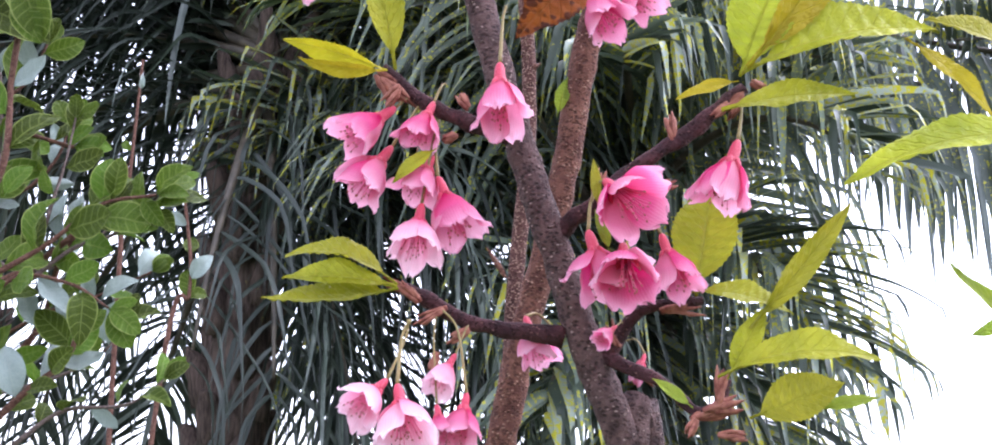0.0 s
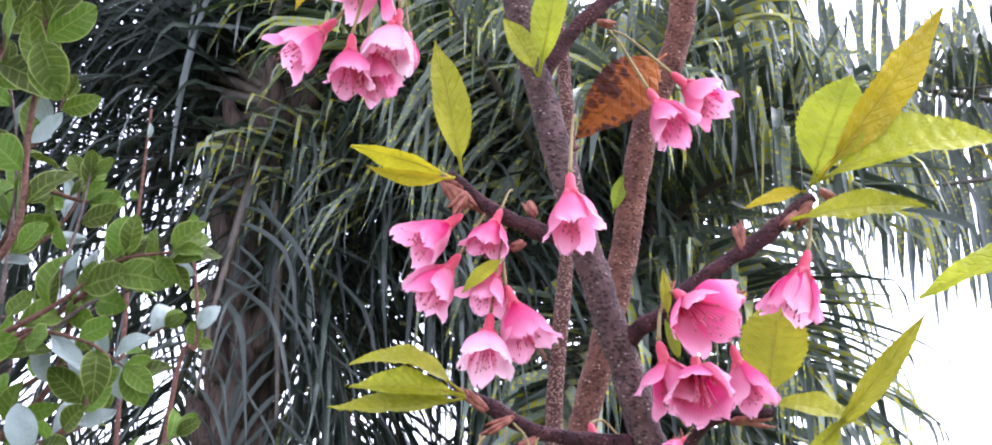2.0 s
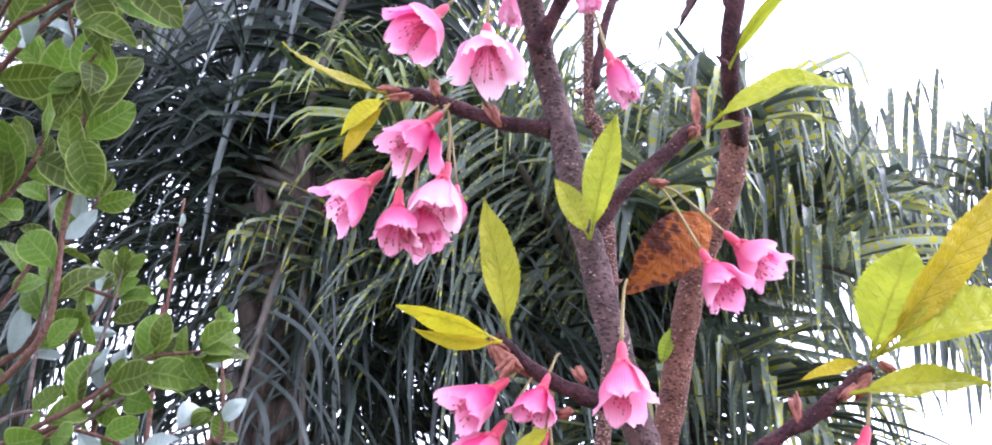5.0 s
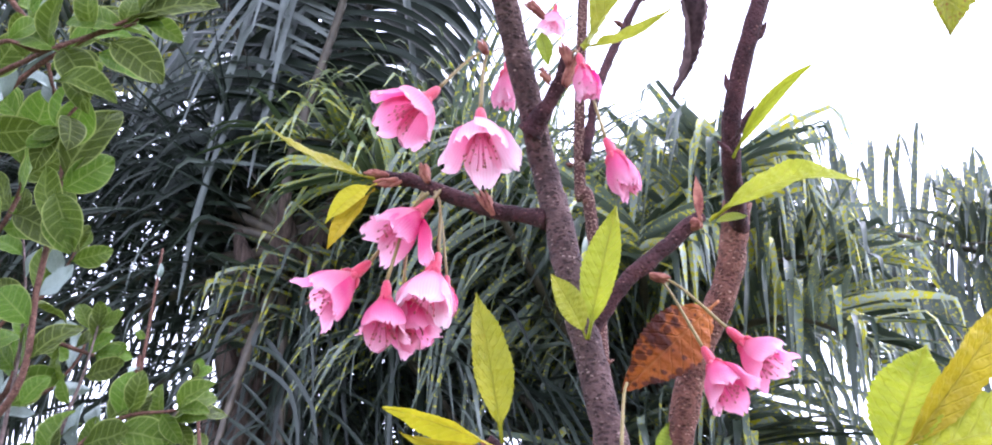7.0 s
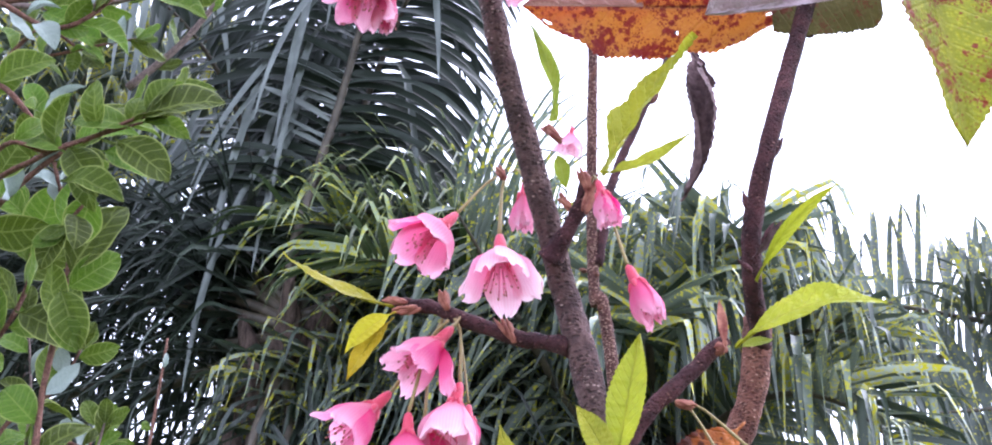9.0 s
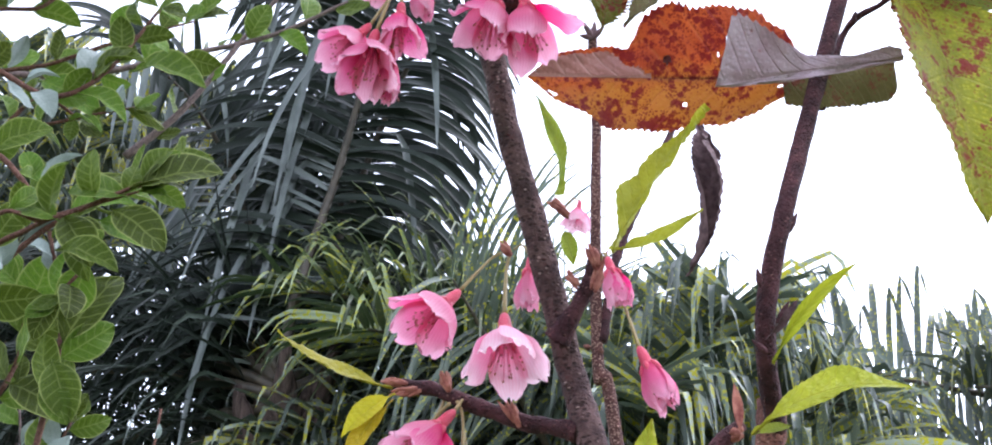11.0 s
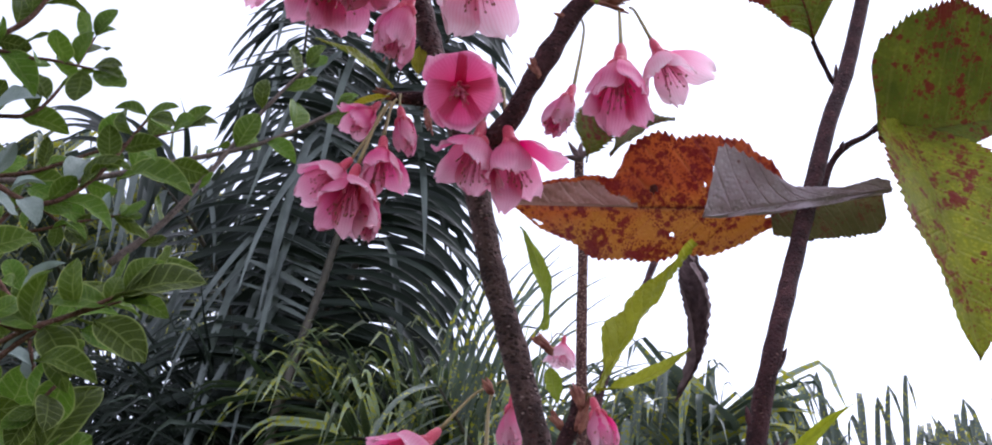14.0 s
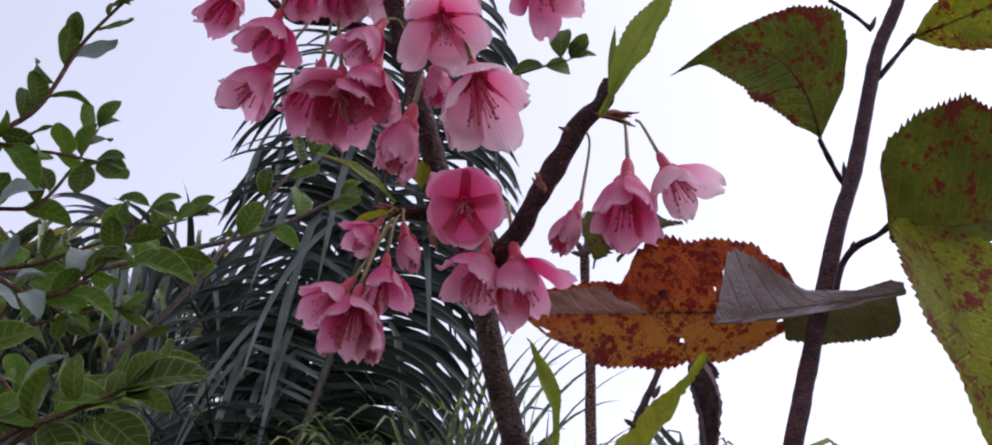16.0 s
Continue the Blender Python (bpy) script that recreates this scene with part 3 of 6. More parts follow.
def frond(palm, base, azimuth, elevation, length, droop, mat, rng, pairs=70, blade_len=0.62, hang=1.0, wide=0.032, single=False, sweep=0.5, lift=0.35, bend=0.0, kinks=(0.3, 0.75), stiff=False, hook=0.0):
    """A feather frond: a rachis that arches over, with leaflets in several planes that bend and hang."""
    s = np.linspace(0, 1, 26)
    el = np.radians(elevation) - np.radians(droop) * s ** 1.35
    az = np.radians(azimuth + bend * s)
    d = np.stack([np.cos(az) * np.cos(el), np.sin(az) * np.cos(el), np.sin(el)], 1)
    line = np.array(base) + np.concatenate([np.zeros((1, 3)), np.cumsum(d[:-1] * length / 25, 0)])
    bm = bmesh.new()
    tube(bm, [tuple(q) for q in line[::2]], [0.024 * (1 - 0.88 * t) + 0.002 for t in s[::2]], 7, 2)
    ob = part("frond", bm, RACHIS, palm)
    t = np.repeat(np.linspace(0.10, 0.995, pairs), 2)
    t = np.clip(t + rng.uniform(-0.004, 0.004, t.size), 0, 1)
    sgn = np.tile([1.0, -1.0], pairs)
    at = np.stack([np.interp(t, s, line[:, i]) for i in range(3)], 1)
    fw = np.stack([np.interp(t, s, d[:, i]) for i in range(3)], 1)
    fw /= np.linalg.norm(fw, axis=1, keepdims=True)
    hz = np.stack([-np.sin(az), np.cos(az), 0 * az], 1)
    hz = np.stack([np.interp(t, s, hz[:, i]) for i in range(3)], 1)
    upv = np.cross(fw, hz) * -1
    upv = np.where(upv[:, 2:3] < 0, -upv, upv)
    n = t.size
    swp = (0.22 if stiff and elevation > 72 else sweep) + 0.5 * t + rng.uniform(-0.12, 0.12, n)
    lf = lift * (0.0 if elevation > 72 and stiff else 1.0) + rng.uniform(-0.6, 0.6, n) * (0.6 if elevation > 72 and stiff else 1.2 if stiff else 0.7)
    way = hz * sgn[:, None] + fw * swp[:, None] + upv * lf[:, None]
    way /= np.linalg.norm(way, axis=1, keepdims=True)
    ln = blade_len * (0.45 + 0.75 * np.sin(np.pi * np.clip(t * 0.85 + 0.12, 0, 1)) ** 0.8) * rng.uniform(0.85, 1.12, n)
    k = 14 if hook else 10
    path = np.zeros((n, k, 3))
    cur, step = at.copy(), way.copy()
    hg = hang * rng.uniform(0.2 if stiff else 0.6, 1.5, n) * (0.85 if elevation > 58 and stiff else 1.0)
    kink = rng.uniform(*((0.55, 0.95) if stiff and elevation > 72 else kinks), n)
    for j in range(k):
        path[:, j] = cur
        q = j / (k - 1)
        pull = hg * (0.05 + hook * (np.abs(q - kink) < 0.075)) if hook else hg * (0.10 + 0.75 * (np.abs(q - kink) < 0.13))
        step = step + np.stack([0 * pull, 0 * pull, -pull], 1)
        step += rng.normal(0, 0.04 if stiff else 0.02, (n, 3))
        step /= np.linalg.norm(step, axis=1, keepdims=True)
        cur = cur + step * (ln / (k - 1))[:, None]
    q = np.linspace(0, 1, k)
    prof = np.clip(np.minimum(q * 6 + 0.35, 1.0) * (1 - q ** 2.2) ** 0.9, 0.03, 1)
    w = wide * (1.45 if stiff and elevation > 58 else 1.0) * prof[None] * rng.uniform(0.75, 1.2, n)[:, None]
    upref = np.repeat((upv * 0.6 + fw * -0.4)[:, None], k, 1) + rng.normal(0, 0.25, (n, 1, 3))
    if single:
        for i in range(n):
            pts, quads = leaflet_block(path[i:i + 1], upref[i:i + 1], w[i:i + 1])
            me = bpy.data.meshes.new("leaflet")
            me.from_pydata(pts.tolist(), [], quads)
            me.materials.append(mat)
            part("leaflet", me, None, ob)
    else:
        pts, quads = leaflet_block(path, upref, w)
        me = bpy.data.meshes.new("frond_foliage")
        me.from_pydata(pts.tolist(), [], quads)
        me.materials.append(mat)
        part("frond_foliage", me, None, ob, kind="stuff")
    return ob


def plume(palm, points, mat, strip_mat, rng, pairs, blade_len, wide, aged=1.0, sweep=0.1, tips=None):
    """A great upright frond seen face on: a rachis through the points, leaflets combed out to both sides and arching over, and on the shaded
    side old ones that have bent and hang straight down. tips: where along a leaflet its end folds over."""
    line, _ = spline(points, [0] * len(points), 8)
    bm = bmesh.new()
    tube(bm, points, [0.026 - 0.022 * i / (len(points) - 1) for i in range(len(points))], 8, 4, 0.1, 30)
    ob = part("frond", bm, RACHIS, palm)
    arr = np.array([tuple(q) for q in line])
    tan = np.gradient(arr, axis=0)
    tan /= np.linalg.norm(tan, axis=1, keepdims=True)
    own = np.linspace(0, 1, len(arr))
    for i in range(pairs * 2):
        sgn = 1 if i % 2 else -1
        t = min(1.0, 0.10 + 0.895 * (i // 2) / (pairs - 1) + rng.uniform(-0.005, 0.005))
        at = np.array([np.interp(t, own, arr[:, c]) for c in range(3)])
        fw = np.array([np.interp(t, own, tan[:, c]) for c in range(3)])
        face = np.array((0.0, -0.95, 0.3))
        side = np.cross(face, fw) * -1
        side *= np.sign(side[0] if abs(side[0]) > 0.6 * abs(side[2]) else side[2]) * sgn
        way = side / np.linalg.norm(side) + fw * (sweep + 0.55 * t + rng.uniform(-0.12, 0.12)) + face * rng.uniform(-0.30, 0.34)
        old = sgn < 0 and rng.random() < aged * (0.5 if 0.3 < t < 0.62 else 0.22) or rng.random() < 0.05
        ln = blade_len * (0.55 + 0.55 * math.sin(math.pi * min(1.0, 0.16 + 0.80 * t)) ** 0.8) * rng.uniform(0.9, 1.12) * (1.35 if old else 1.0)
        k, kink = 14, rng.uniform(0.15, 0.36) if old else rng.uniform(*tips) if tips and sgn > 0 else 2.0
        path, cur, step = [], at.copy(), way / np.linalg.norm(way)
        for j in range(k):
            path.append(cur.copy())
            q = j / (k - 1)
            pull = 1.15 if tips and not old and abs(q - kink) < 0.09 else 1.7 if abs(q - kink) < 0.06 else (0.08 + 0.10 * q) * (0.3 if tips and sgn > 0 and q < kink else 1.0)
            step = step + np.array((0, 0, -pull * (1.0 if old else rng.uniform(0.7, 1.2)))) + rng.normal(0, 0.015, 3)
            step /= np.linalg.norm(step)
            cur = cur + step * ln / (k - 1)
        q = np.linspace(0, 1, k)
        w = wide * (0.7 if old else 1.0) * rng.uniform(0.8, 1.15) * np.clip(np.minimum(q * 6 + 0.4, 1.0) * (1 - q ** 2.6) ** 0.8, 0.04, 1)
        ups = np.repeat((face + fw * 0.25 + rng.normal(0, 0.2, 3))[None], k, 0)
        pts, quads = leaflet_block(np.array(path)[None], ups[None], w[None])
        me = bpy.data.meshes.new("leaflet")
        me.from_pydata(pts.tolist(), [], quads)
        # On dark plumes some right-hand leaflets take the lighter copy, as if lit.
        me.materials.append(strip_mat if old else PALM_MID if mat == PALM_SHADED and sgn > 0 and rng.random() < 0.3 else mat)
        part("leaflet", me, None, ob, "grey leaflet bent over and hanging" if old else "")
    return ob


def palm_trunk(palm, crown, foot, r0, r1):
    bm = bmesh.new()
    crown, foot = Vector(crown), Vector(foot)
    pts, rad = [], []
    for i in range(60):
        u = i / 59
        pts.append(foot.lerp(crown, u))
        rad.append((r0 + (r1 - r0) * u) * (1 + (0.04 if i % 3 == 0 else 0.0)) * (1.25 if i == 0 else 1))
    tube(bm, pts, rad, 20, 2, 0.16, 12)
    part("trunk", bm, TRUNK, palm)
    for i in range(36):
        a, u = i * 2.4, 1 - 0.016 * i
        q = Vector((math.cos(a), math.sin(a), 0))
        b = foot.lerp(crown, u) + q * r1 * 0.9
        bm = bmesh.new()
        tube(bm, [b, b + q * 0.05 + Vector((0, 0, 0.14)), b + q * 0.09 + Vector((0, 0, 0.30 - 0.004 * i))], [0.06, 0.045, 0.015], 7, 3, 0.3, 20)
        part("leaf_base", bm, TRUNK, palm)


# ---- shrub ----
def shrub_leaf_mesh(name, ratio, fold, bow, mat, seed):
    rnd = random.Random(seed)
    bm = bmesh.new()
    lay = bm.loops.layers.uv.new("uv")
    segs, rows, uvs = 14, [], {}
    for i in range(segs + 1):
        u = i / segs
        k = max(0.0, (u - 0.09) / 0.91)
        half = max(0.012, 0.5 * ratio * math.sin(math.pi * min(1.0, k) ** 0.95) ** 0.62)
        row = []
        for j in range(-3, 4):
            s = j / 3
            z = bow * 4 * u * (1 - u) - bow * 0.6 * u ** 3 + half * fold * abs(s) + 0.055 * noise.noise(Vector((u * 4, s * 2, seed)))
            v = bm.verts.new((u, half * s, z))
            uvs[v] = (u, 0.5 + 0.5 * s)
            row.append(v)
        rows.append(row)
    for a, b in zip(rows, rows[1:]):
        for j in range(6):
            f = bm.faces.new((a[j], a[j + 1], b[j + 1], b[j]))
            for loop in f.loops:
                loop[lay].uv = uvs[loop.vert]
    me = bpy.data.meshes.new(name)
    bm.to_mesh(me)
    bm.free()
    me.materials.append(mat)
    return me


SHRUB_GREEN_MESHES = [shrub_leaf_mesh("leaf", r, f, b, SHRUB_LEAF, s) for r, f, b, s in ((0.56, 0.30, 0.08, 1), (0.60, 0.2, 0.10, 2), (0.52, 0.45, 0.12, 3), (0.62, 0.22, -0.06, 4), (0.48, 0.6, 0.14, 9), (0.54, 0.3, -0.08, 11))]
SHRUB_SILVER_MESHES = [shrub_leaf_mesh("leaf", r, f, b, SHRUB_SILVER, s) for r, f, b, s in ((0.56, 0.5, 0.14, 5), (0.48, 0.35, -0.1, 6), (0.38, 0.9, 0.12, 7))]


def shrub_leaf(shrub, base, way, facing, length, silver, rnd):
    way = Vector(way).normalized()
    z = Vector(facing)
    z = (z - way * z.dot(way)).normalized()
    y = z.cross(way)
    m = Matrix((way, y, z)).transposed().to_4x4()
    me = rnd.choice(SHRUB_SILVER_MESHES if silver else SHRUB_GREEN_MESHES)
    ob = part("leaf", me, None, shrub, "silvery leaf turned to show its pale back" if silver else "")
    ob.matrix_basis = Matrix.Translation(base) @ m @ Matrix.Diagonal((length, length, length, 1))
    return ob


def shrub_branch(shrub, points, r0, r1, leaves, size, seed, silver=0.09, mat=None, start=0.1, facing=(0.1, -0.95, 0.35), tuft=True):
    """A woody shoot with leaves set alternately along it."""
    rnd = random.Random(seed)
    k = len(points)
    branch("branch", shrub, points, [r0 + (r1 - r0) * i / (k - 1) for i in range(k)], mat or BARK_SHRUB, 8, 0.12, 60)
    line, _ = spline(points, [0] * k, 20)
    for i in range(leaves):
        u = start + (1 - start) * (i + 0.5) / leaves
        j = min(len(line) - 2, int(u * (len(line) - 1)))
        q = line[j]
        ahead = (line[j + 1] - line[max(0, j - 1)]).normalized()
        out = ahead.orthogonal().normalized()
        out = Matrix.Rotation(i * 2.4 + rnd.uniform(-0.6, 0.6), 3, ahead) @ out
        out.y *= 0.55
        way = ahead * rnd.uniform(0.3, 1.0) + out * rnd.uniform(0.7, 1.1) + Vector((0, 0, 0.15))
        face = Vector(facing) + Vector((rnd.gauss(0, 0.75), rnd.gauss(0, 0.5), rnd.gauss(0, 0.7)))
        shrub_leaf(shrub, q, way, face, size * rnd.uniform(0.65, 1.15), rnd.random() < silver, rnd)
    if tuft:
        end, ahead = line[-1], (line[-1] - line[-3]).normalized()
        for i in range(3):
            way = ahead + Vector((rnd.gauss(0, 0.4), rnd.gauss(0, 0.3), rnd.gauss(0, 0.4)))
            shrub_leaf(shrub, end, way, facing, size * rnd.uniform(0.5, 0.85), False, rnd)


# ---- ground ----
bm = bmesh.new()
bmesh.ops.create_grid(bm, x_segments=60, y_segments=60, size=900)
ground = part("ground", bm, GRASS, None, "worn lawn under the trees", "structure")
ground["category"] = "lawn"

# ---- palms ----
def palm(crown, foot, label, fronds, mat, seed, r0, r1, blade_len, hang, wide, singles, lift=0.35, kinks=(0.2, 0.85), pairs=92, stiff=False, hook=0.0, sweep=0.5, later=None):
    rng = np.random.default_rng(seed)
    ob = thing("palm_tree", foot, label, "palm tree", "palms behind the cherry")
    palm_trunk(ob, crown, foot, r0, r1)
    for i, (az, el, length, droop) in enumerate(fronds):
        frond(ob, Vector(crown) + Vector((0, 0, 0.002 * el)), az, el, length, droop, later[1] if later and i >= later[0] else mat, rng, pairs, blade_len, hang, wide, i in singles, lift=lift, bend=rng.uniform(-12, 12), kinks=later[2] if later and i >= later[0] else kinks, stiff=stiff, hook=hook, sweep=later[3] if later and i >= later[0] else sweep)
    return ob


# fronds: compass way, rise, length, droop
tall_fronds_upper = [(160, 52, 1.7, 85), (150, 44, 2.0, 80), (165, 28, 2.1, 75), (140, 20, 2.0, 75), (20, 34, 2.2, 85), (172, 18, 1.8, 55), (160, 2, 1.7, 45), (158, 38, 1.8, 75)]
tall_fronds_lower = [(60, 30, 2.2, 80), (20, 8, 2.0, 75), (170, -14, 1.7, 45), (150, -30, 1.9, 45), (130, -50, 1.9, 20), (0, -20, 1.9, 50), (20, -60, 2.0, 20), (-22, -30, 1.5, 50), (8, -40, 1.6, 40), (50, -65, 2.2, 15), (-32, -66, 1.8, 18)]
low_fronds_upper = [(160, 70, 1.15, 65), (20, 74, 0.95, 65), (90, 72, 1.15, 65), (40, 62, 1.1, 80), (-40, 58, 1.1, 90), (-80, 60, 1.5, 100), (175, 56, 1.4, 90), (-60, 30, 1.4, 90), (-100, 40, 1.6, 90), (200, 35, 1.6, 80)]
low_fronds_lower = [(205, 22, 1.7, 35), (196, 12, 1.6, 25), (-70, -10, 1.4, 50), (-110, -15, 1.5, 50), (170, 0, 1.6, 60), (60, 50, 1.4, 80), (110, 45, 1.7, 80), (-50, -50, 1.6, 25), (-90, -60, 1.8, 20), (200, -50, 1.8, 30), (150, -60, 1.8, 20)]
tall_palm = palm((-0.8596, 4.7000, 3.1882), (-1.1096, 4.8000, 0.0000), "tall palm with drooping feathery green fronds, shade painted into their colour", tall_fronds_upper + tall_fronds_lower, PALM_SHADED, 5, 0.13, 0.10, 0.66, 0.75, 0.024, (), pairs=72, stiff=True, later=(len(tall_fronds_upper), PALM_MID, (0.2, 0.85), 0.5))
for az, el in ((262, -52), (288, -60)):
    frond(tall_palm, (-0.86, 4.62, 3.10), az, el, 1.3, 22, PALM_MID, np.random.default_rng(az), 15, 0.60, 1.0, 0.020, True, stiff=True)
plume(tall_palm, [(-0.90, 4.68, 3.10), (-0.86, 4.60, 3.54), (-0.80, 4.60, 3.84), (-0.73, 4.58, 4.12), (-0.66, 4.52, 4.42), (-0.56, 4.38, 4.78), (-0.45, 4.15, 5.12), (-0.35, 3.85, 5.44), (-0.28, 3.50, 5.60)], PALM_SHADED, PALM_SHEEN, np.random.default_rng(21), 84, 0.64, 0.048, 0.6)
plume(tall_palm, [(-0.86, 4.9, 3.15), (-0.85, 5.1, 3.7), (-0.80, 5.15, 4.2), (-0.70, 5.1, 4.7), (-0.58, 4.95, 5.1), (-0.46, 4.7, 5.5)], PALM_SHADED, PALM_SHADED, np.random.default_rng(24), 70, 0.66, 0.052)
plume(tall_palm, [(-0.88, 4.85, 3.15), (-0.84, 4.95, 3.6), (-0.74, 4.98, 4.1), (-0.62, 4.92, 4.5), (-0.45, 4.75, 4.9), (-0.28, 4.45, 5.25), (-0.12, 4.1, 5.45)], PALM_SHADED, PALM_MID, np.random.default_rng(22), 66, 0.62, 0.050)
plume(tall_palm, [(-0.92, 4.85, 3.15), (-1.02, 5.0, 3.6), (-1.12, 5.05, 4.0), (-1.22, 4.9, 4.3), (-1.36, 4.65, 4.5), (-1.52, 4.3, 4.55)], PALM_SHADED, PALM_SHEEN, np.random.default_rng(23), 50, 0.60, 0.042, 1.1)
plume(tall_palm, [(-0.90, 5.0, 3.15), (-0.95, 5.15, 3.7), (-0.98, 5.2, 4.3), (-1.00, 5.1, 4.9), (-0.98, 4.9, 5.4), (-0.92, 4.6, 5.8)], PALM_SHADED, PALM_SHEEN, np.random.default_rng(25), 84, 0.62, 0.042, 1.3, -1.0)
low_palm = palm((0.5905, 5.2000, 2.7005), (0.5905, 5.2000, 0.0000), "lower palm with yellow-speckled arching green fronds", low_fronds_upper + low_fronds_lower, PALM_GREEN, 9, 0.15, 0.12, 0.62, 1.0, 0.038, (0, 1), 0.95, (0.4, 0.92), pairs=58, hook=1.5, later=(10, PALM_GREEN, (0.35, 0.9), 0.95))
for az, el, length, droop in ((186, 62, 1.05, 75), (197, 54, 1.10, 70), (208, 46, 1.05, 70), (192, 38, 1.15, 60), (203, 26, 1.15, 55), (178, 50, 1.15, 70), (188, 14, 1.1, 45)):
    frond(low_palm, (0.56, 5.12, 2.76), az, el, length, droop, PALM_SWEPT, np.random.default_rng(60 + az), 44, 0.92, 0.62, 0.030, az < 190, 1.5, 0.25, 0.0, (0.55, 0.95))
for az, el, length, droop in ((196, 62, 1.9, 70), (208, 50, 1.9, 62), (222, 40, 1.7, 55), (186, 70, 1.8, 78), (202, 57, 1.6, 64)):
    frond(low_palm, (0.59, 5.2, 2.8), az, el, length, droop, PALM_LIT, np.random.default_rng(80 + az), 72, 0.66, 0.6, 0.026, az == 196, 0.6, 0.6, 0.0, (0.5, 0.95))
plume(low_palm, [(0.40, 5.05, 2.70), (0.22, 4.75, 2.90), (0.05, 4.45, 3.10), (-0.10, 4.2, 3.28), (-0.22, 4.0, 3.42)], PALM_GREEN, PALM_GREY, np.random.default_rng(41), 34, 0.78, 0.022)
plume(low_palm, [(0.60, 5.12, 2.45), (0.66, 5.05, 2.75), (0.73, 5.00, 3.05), (0.78, 4.95, 3.27), (0.82, 4.90, 3.45), (0.86, 4.85, 3.58)], PALM_GREEN, PALM_SHEEN, np.random.default_rng(42), 34, 0.92, 0.044, 0.6, -0.05, (0.5, 0.78))
plume(low_palm, [(0.62, 5.12, 2.68), (0.66, 5.04, 2.45), (0.68, 4.98, 2.15), (0.70, 4.95, 1.85), (0.70, 4.95, 1.50)], PALM_GREEN, PALM_SHEEN, np.random.default_rng(43), 28, 0.84, 0.042, 0.6, -0.35, (0.5, 0.78))
plume(low_palm, [(0.58, 5.30, 2.68), (0.62, 5.38, 3.0), (0.66, 5.40, 3.24), (0.72, 5.38, 3.44), (0.80, 5.32, 3.58), (0.90, 5.22, 3.66)], PALM_GREEN, PALM_GREY, np.random.default_rng(44), 34, 0.80, 0.038, 0.6, 0.1, (0.55, 0.85))
side_palm = palm((3.2062, 5.6000, 3.5200), (3.2062, 5.6000, 0.0000), "palm with grey-green fronds arching sideways over the sky", [(196, 8, 1.3, 20), (0, 30, 1.5, 80), (90, 25, 1.5, 80), (-60, 20, 1.5, 80), (30, -10, 1.5, 60)], PALM_GREY, 12, 0.15, 0.12, 0.56, 1.0, 0.040, (), 1.7, (0.3, 1.1), pairs=44, hook=1.5, sweep=0.25)
plume(side_palm, [(3.20, 5.60, 3.50), (2.70, 5.60, 3.56), (2.25, 5.60, 3.60), (1.85, 5.60, 3.67), (1.50, 5.56, 3.73), (1.15, 5.50, 3.76)], PALM_GREY, PALM_SHEEN, np.random.default_rng(45), 52, 0.70, 0.036, 0.9, -0.25, (0.55, 0.85))
plume(side_palm, [(3.20, 5.70, 3.46), (2.65, 5.75, 3.46), (2.15, 5.80, 3.50), (1.75, 5.82, 3.54), (1.45, 5.80, 3.58)], PALM_GREY, PALM_SHEEN, np.random.default_rng(46), 40, 0.62, 0.034, 0.9, -0.3, (0.55, 0.85))
plume(side_palm, [(3.22, 5.50, 3.40), (2.75, 5.45, 3.30), (2.35, 5.42, 3.20), (2.00, 5.40, 3.14), (1.75, 5.40, 3.12)], PALM_GREY, PALM_SHEEN, np.random.default_rng(47), 36, 0.62, 0.040, 0.9, -0.3, (0.55, 0.85))
palm((-2.55, 6.2, 4.35), (-2.55, 6.2, 0.0), "pale grey-green palm seen behind the shrub", [(20, 62, 1.7, 80), (-30, 60, 1.6, 90), (60, 66, 1.6, 75), (-80, 58, 1.5, 90), (100, 64, 1.6, 80), (150, 58, 1.5, 85), (200, 50, 1.5, 80), (-10, 40, 1.6, 80), (0, 55, 1.5, 95), (-55, 45, 1.5, 90), (-40, 15, 1.4, 60)], PALM_GREY, 31, 0.16, 0.12, 0.62, 1.0, 0.036, (), 0.9, (0.4, 0.95), pairs=52, hook=1.4)

# ---- shrub ----
shrub = thing("shrub", (-0.7500, 1.6000, 0.0000), "leathery-leaved green shrub with silvery leaf backs", "shrub")
branch('trunk', shrub, [(-0.75, 1.6, 0.0), (-0.78, 1.62, 0.9), (-0.74, 1.55, 1.6), (-0.78, 1.5, 2.2), (-0.8, 1.45, 2.9)], [0.02, 0.015, 0.008, 0.006, 0.004], BARK_GREY)
shrub_branch(shrub, [(-0.7600, 1.5300, 1.6453), (-0.6689, 1.6000, 1.7653), (-0.5708, 1.5800, 1.8138), (-0.4939, 1.5500, 1.8594), (-0.4089, 1.5200, 1.8682)], 0.0057, 0.0024, 11, 0.064, 1, start=0.25)
shrub_branch(shrub, [(-0.7600, 1.5300, 1.5348), (-0.6430, 1.6000, 1.6548), (-0.5712, 1.6000, 1.7333), (-0.5470, 1.6000, 1.8300), (-0.5029, 1.6000, 1.8876)], 0.0057, 0.0024, 13, 0.059, 2, 0.4, start=0.25)
shrub_branch(shrub, [(-0.7600, 1.5300, 1.7500), (-0.5858, 1.4500, 1.8700), (-0.5725, 1.4500, 2.0128), (-0.5671, 1.4500, 2.1740), (-0.5875, 1.4200, 2.2691), (-0.6069, 1.4000, 2.3358)], 0.005, 0.002, 14, 0.070, 3, start=0.25)
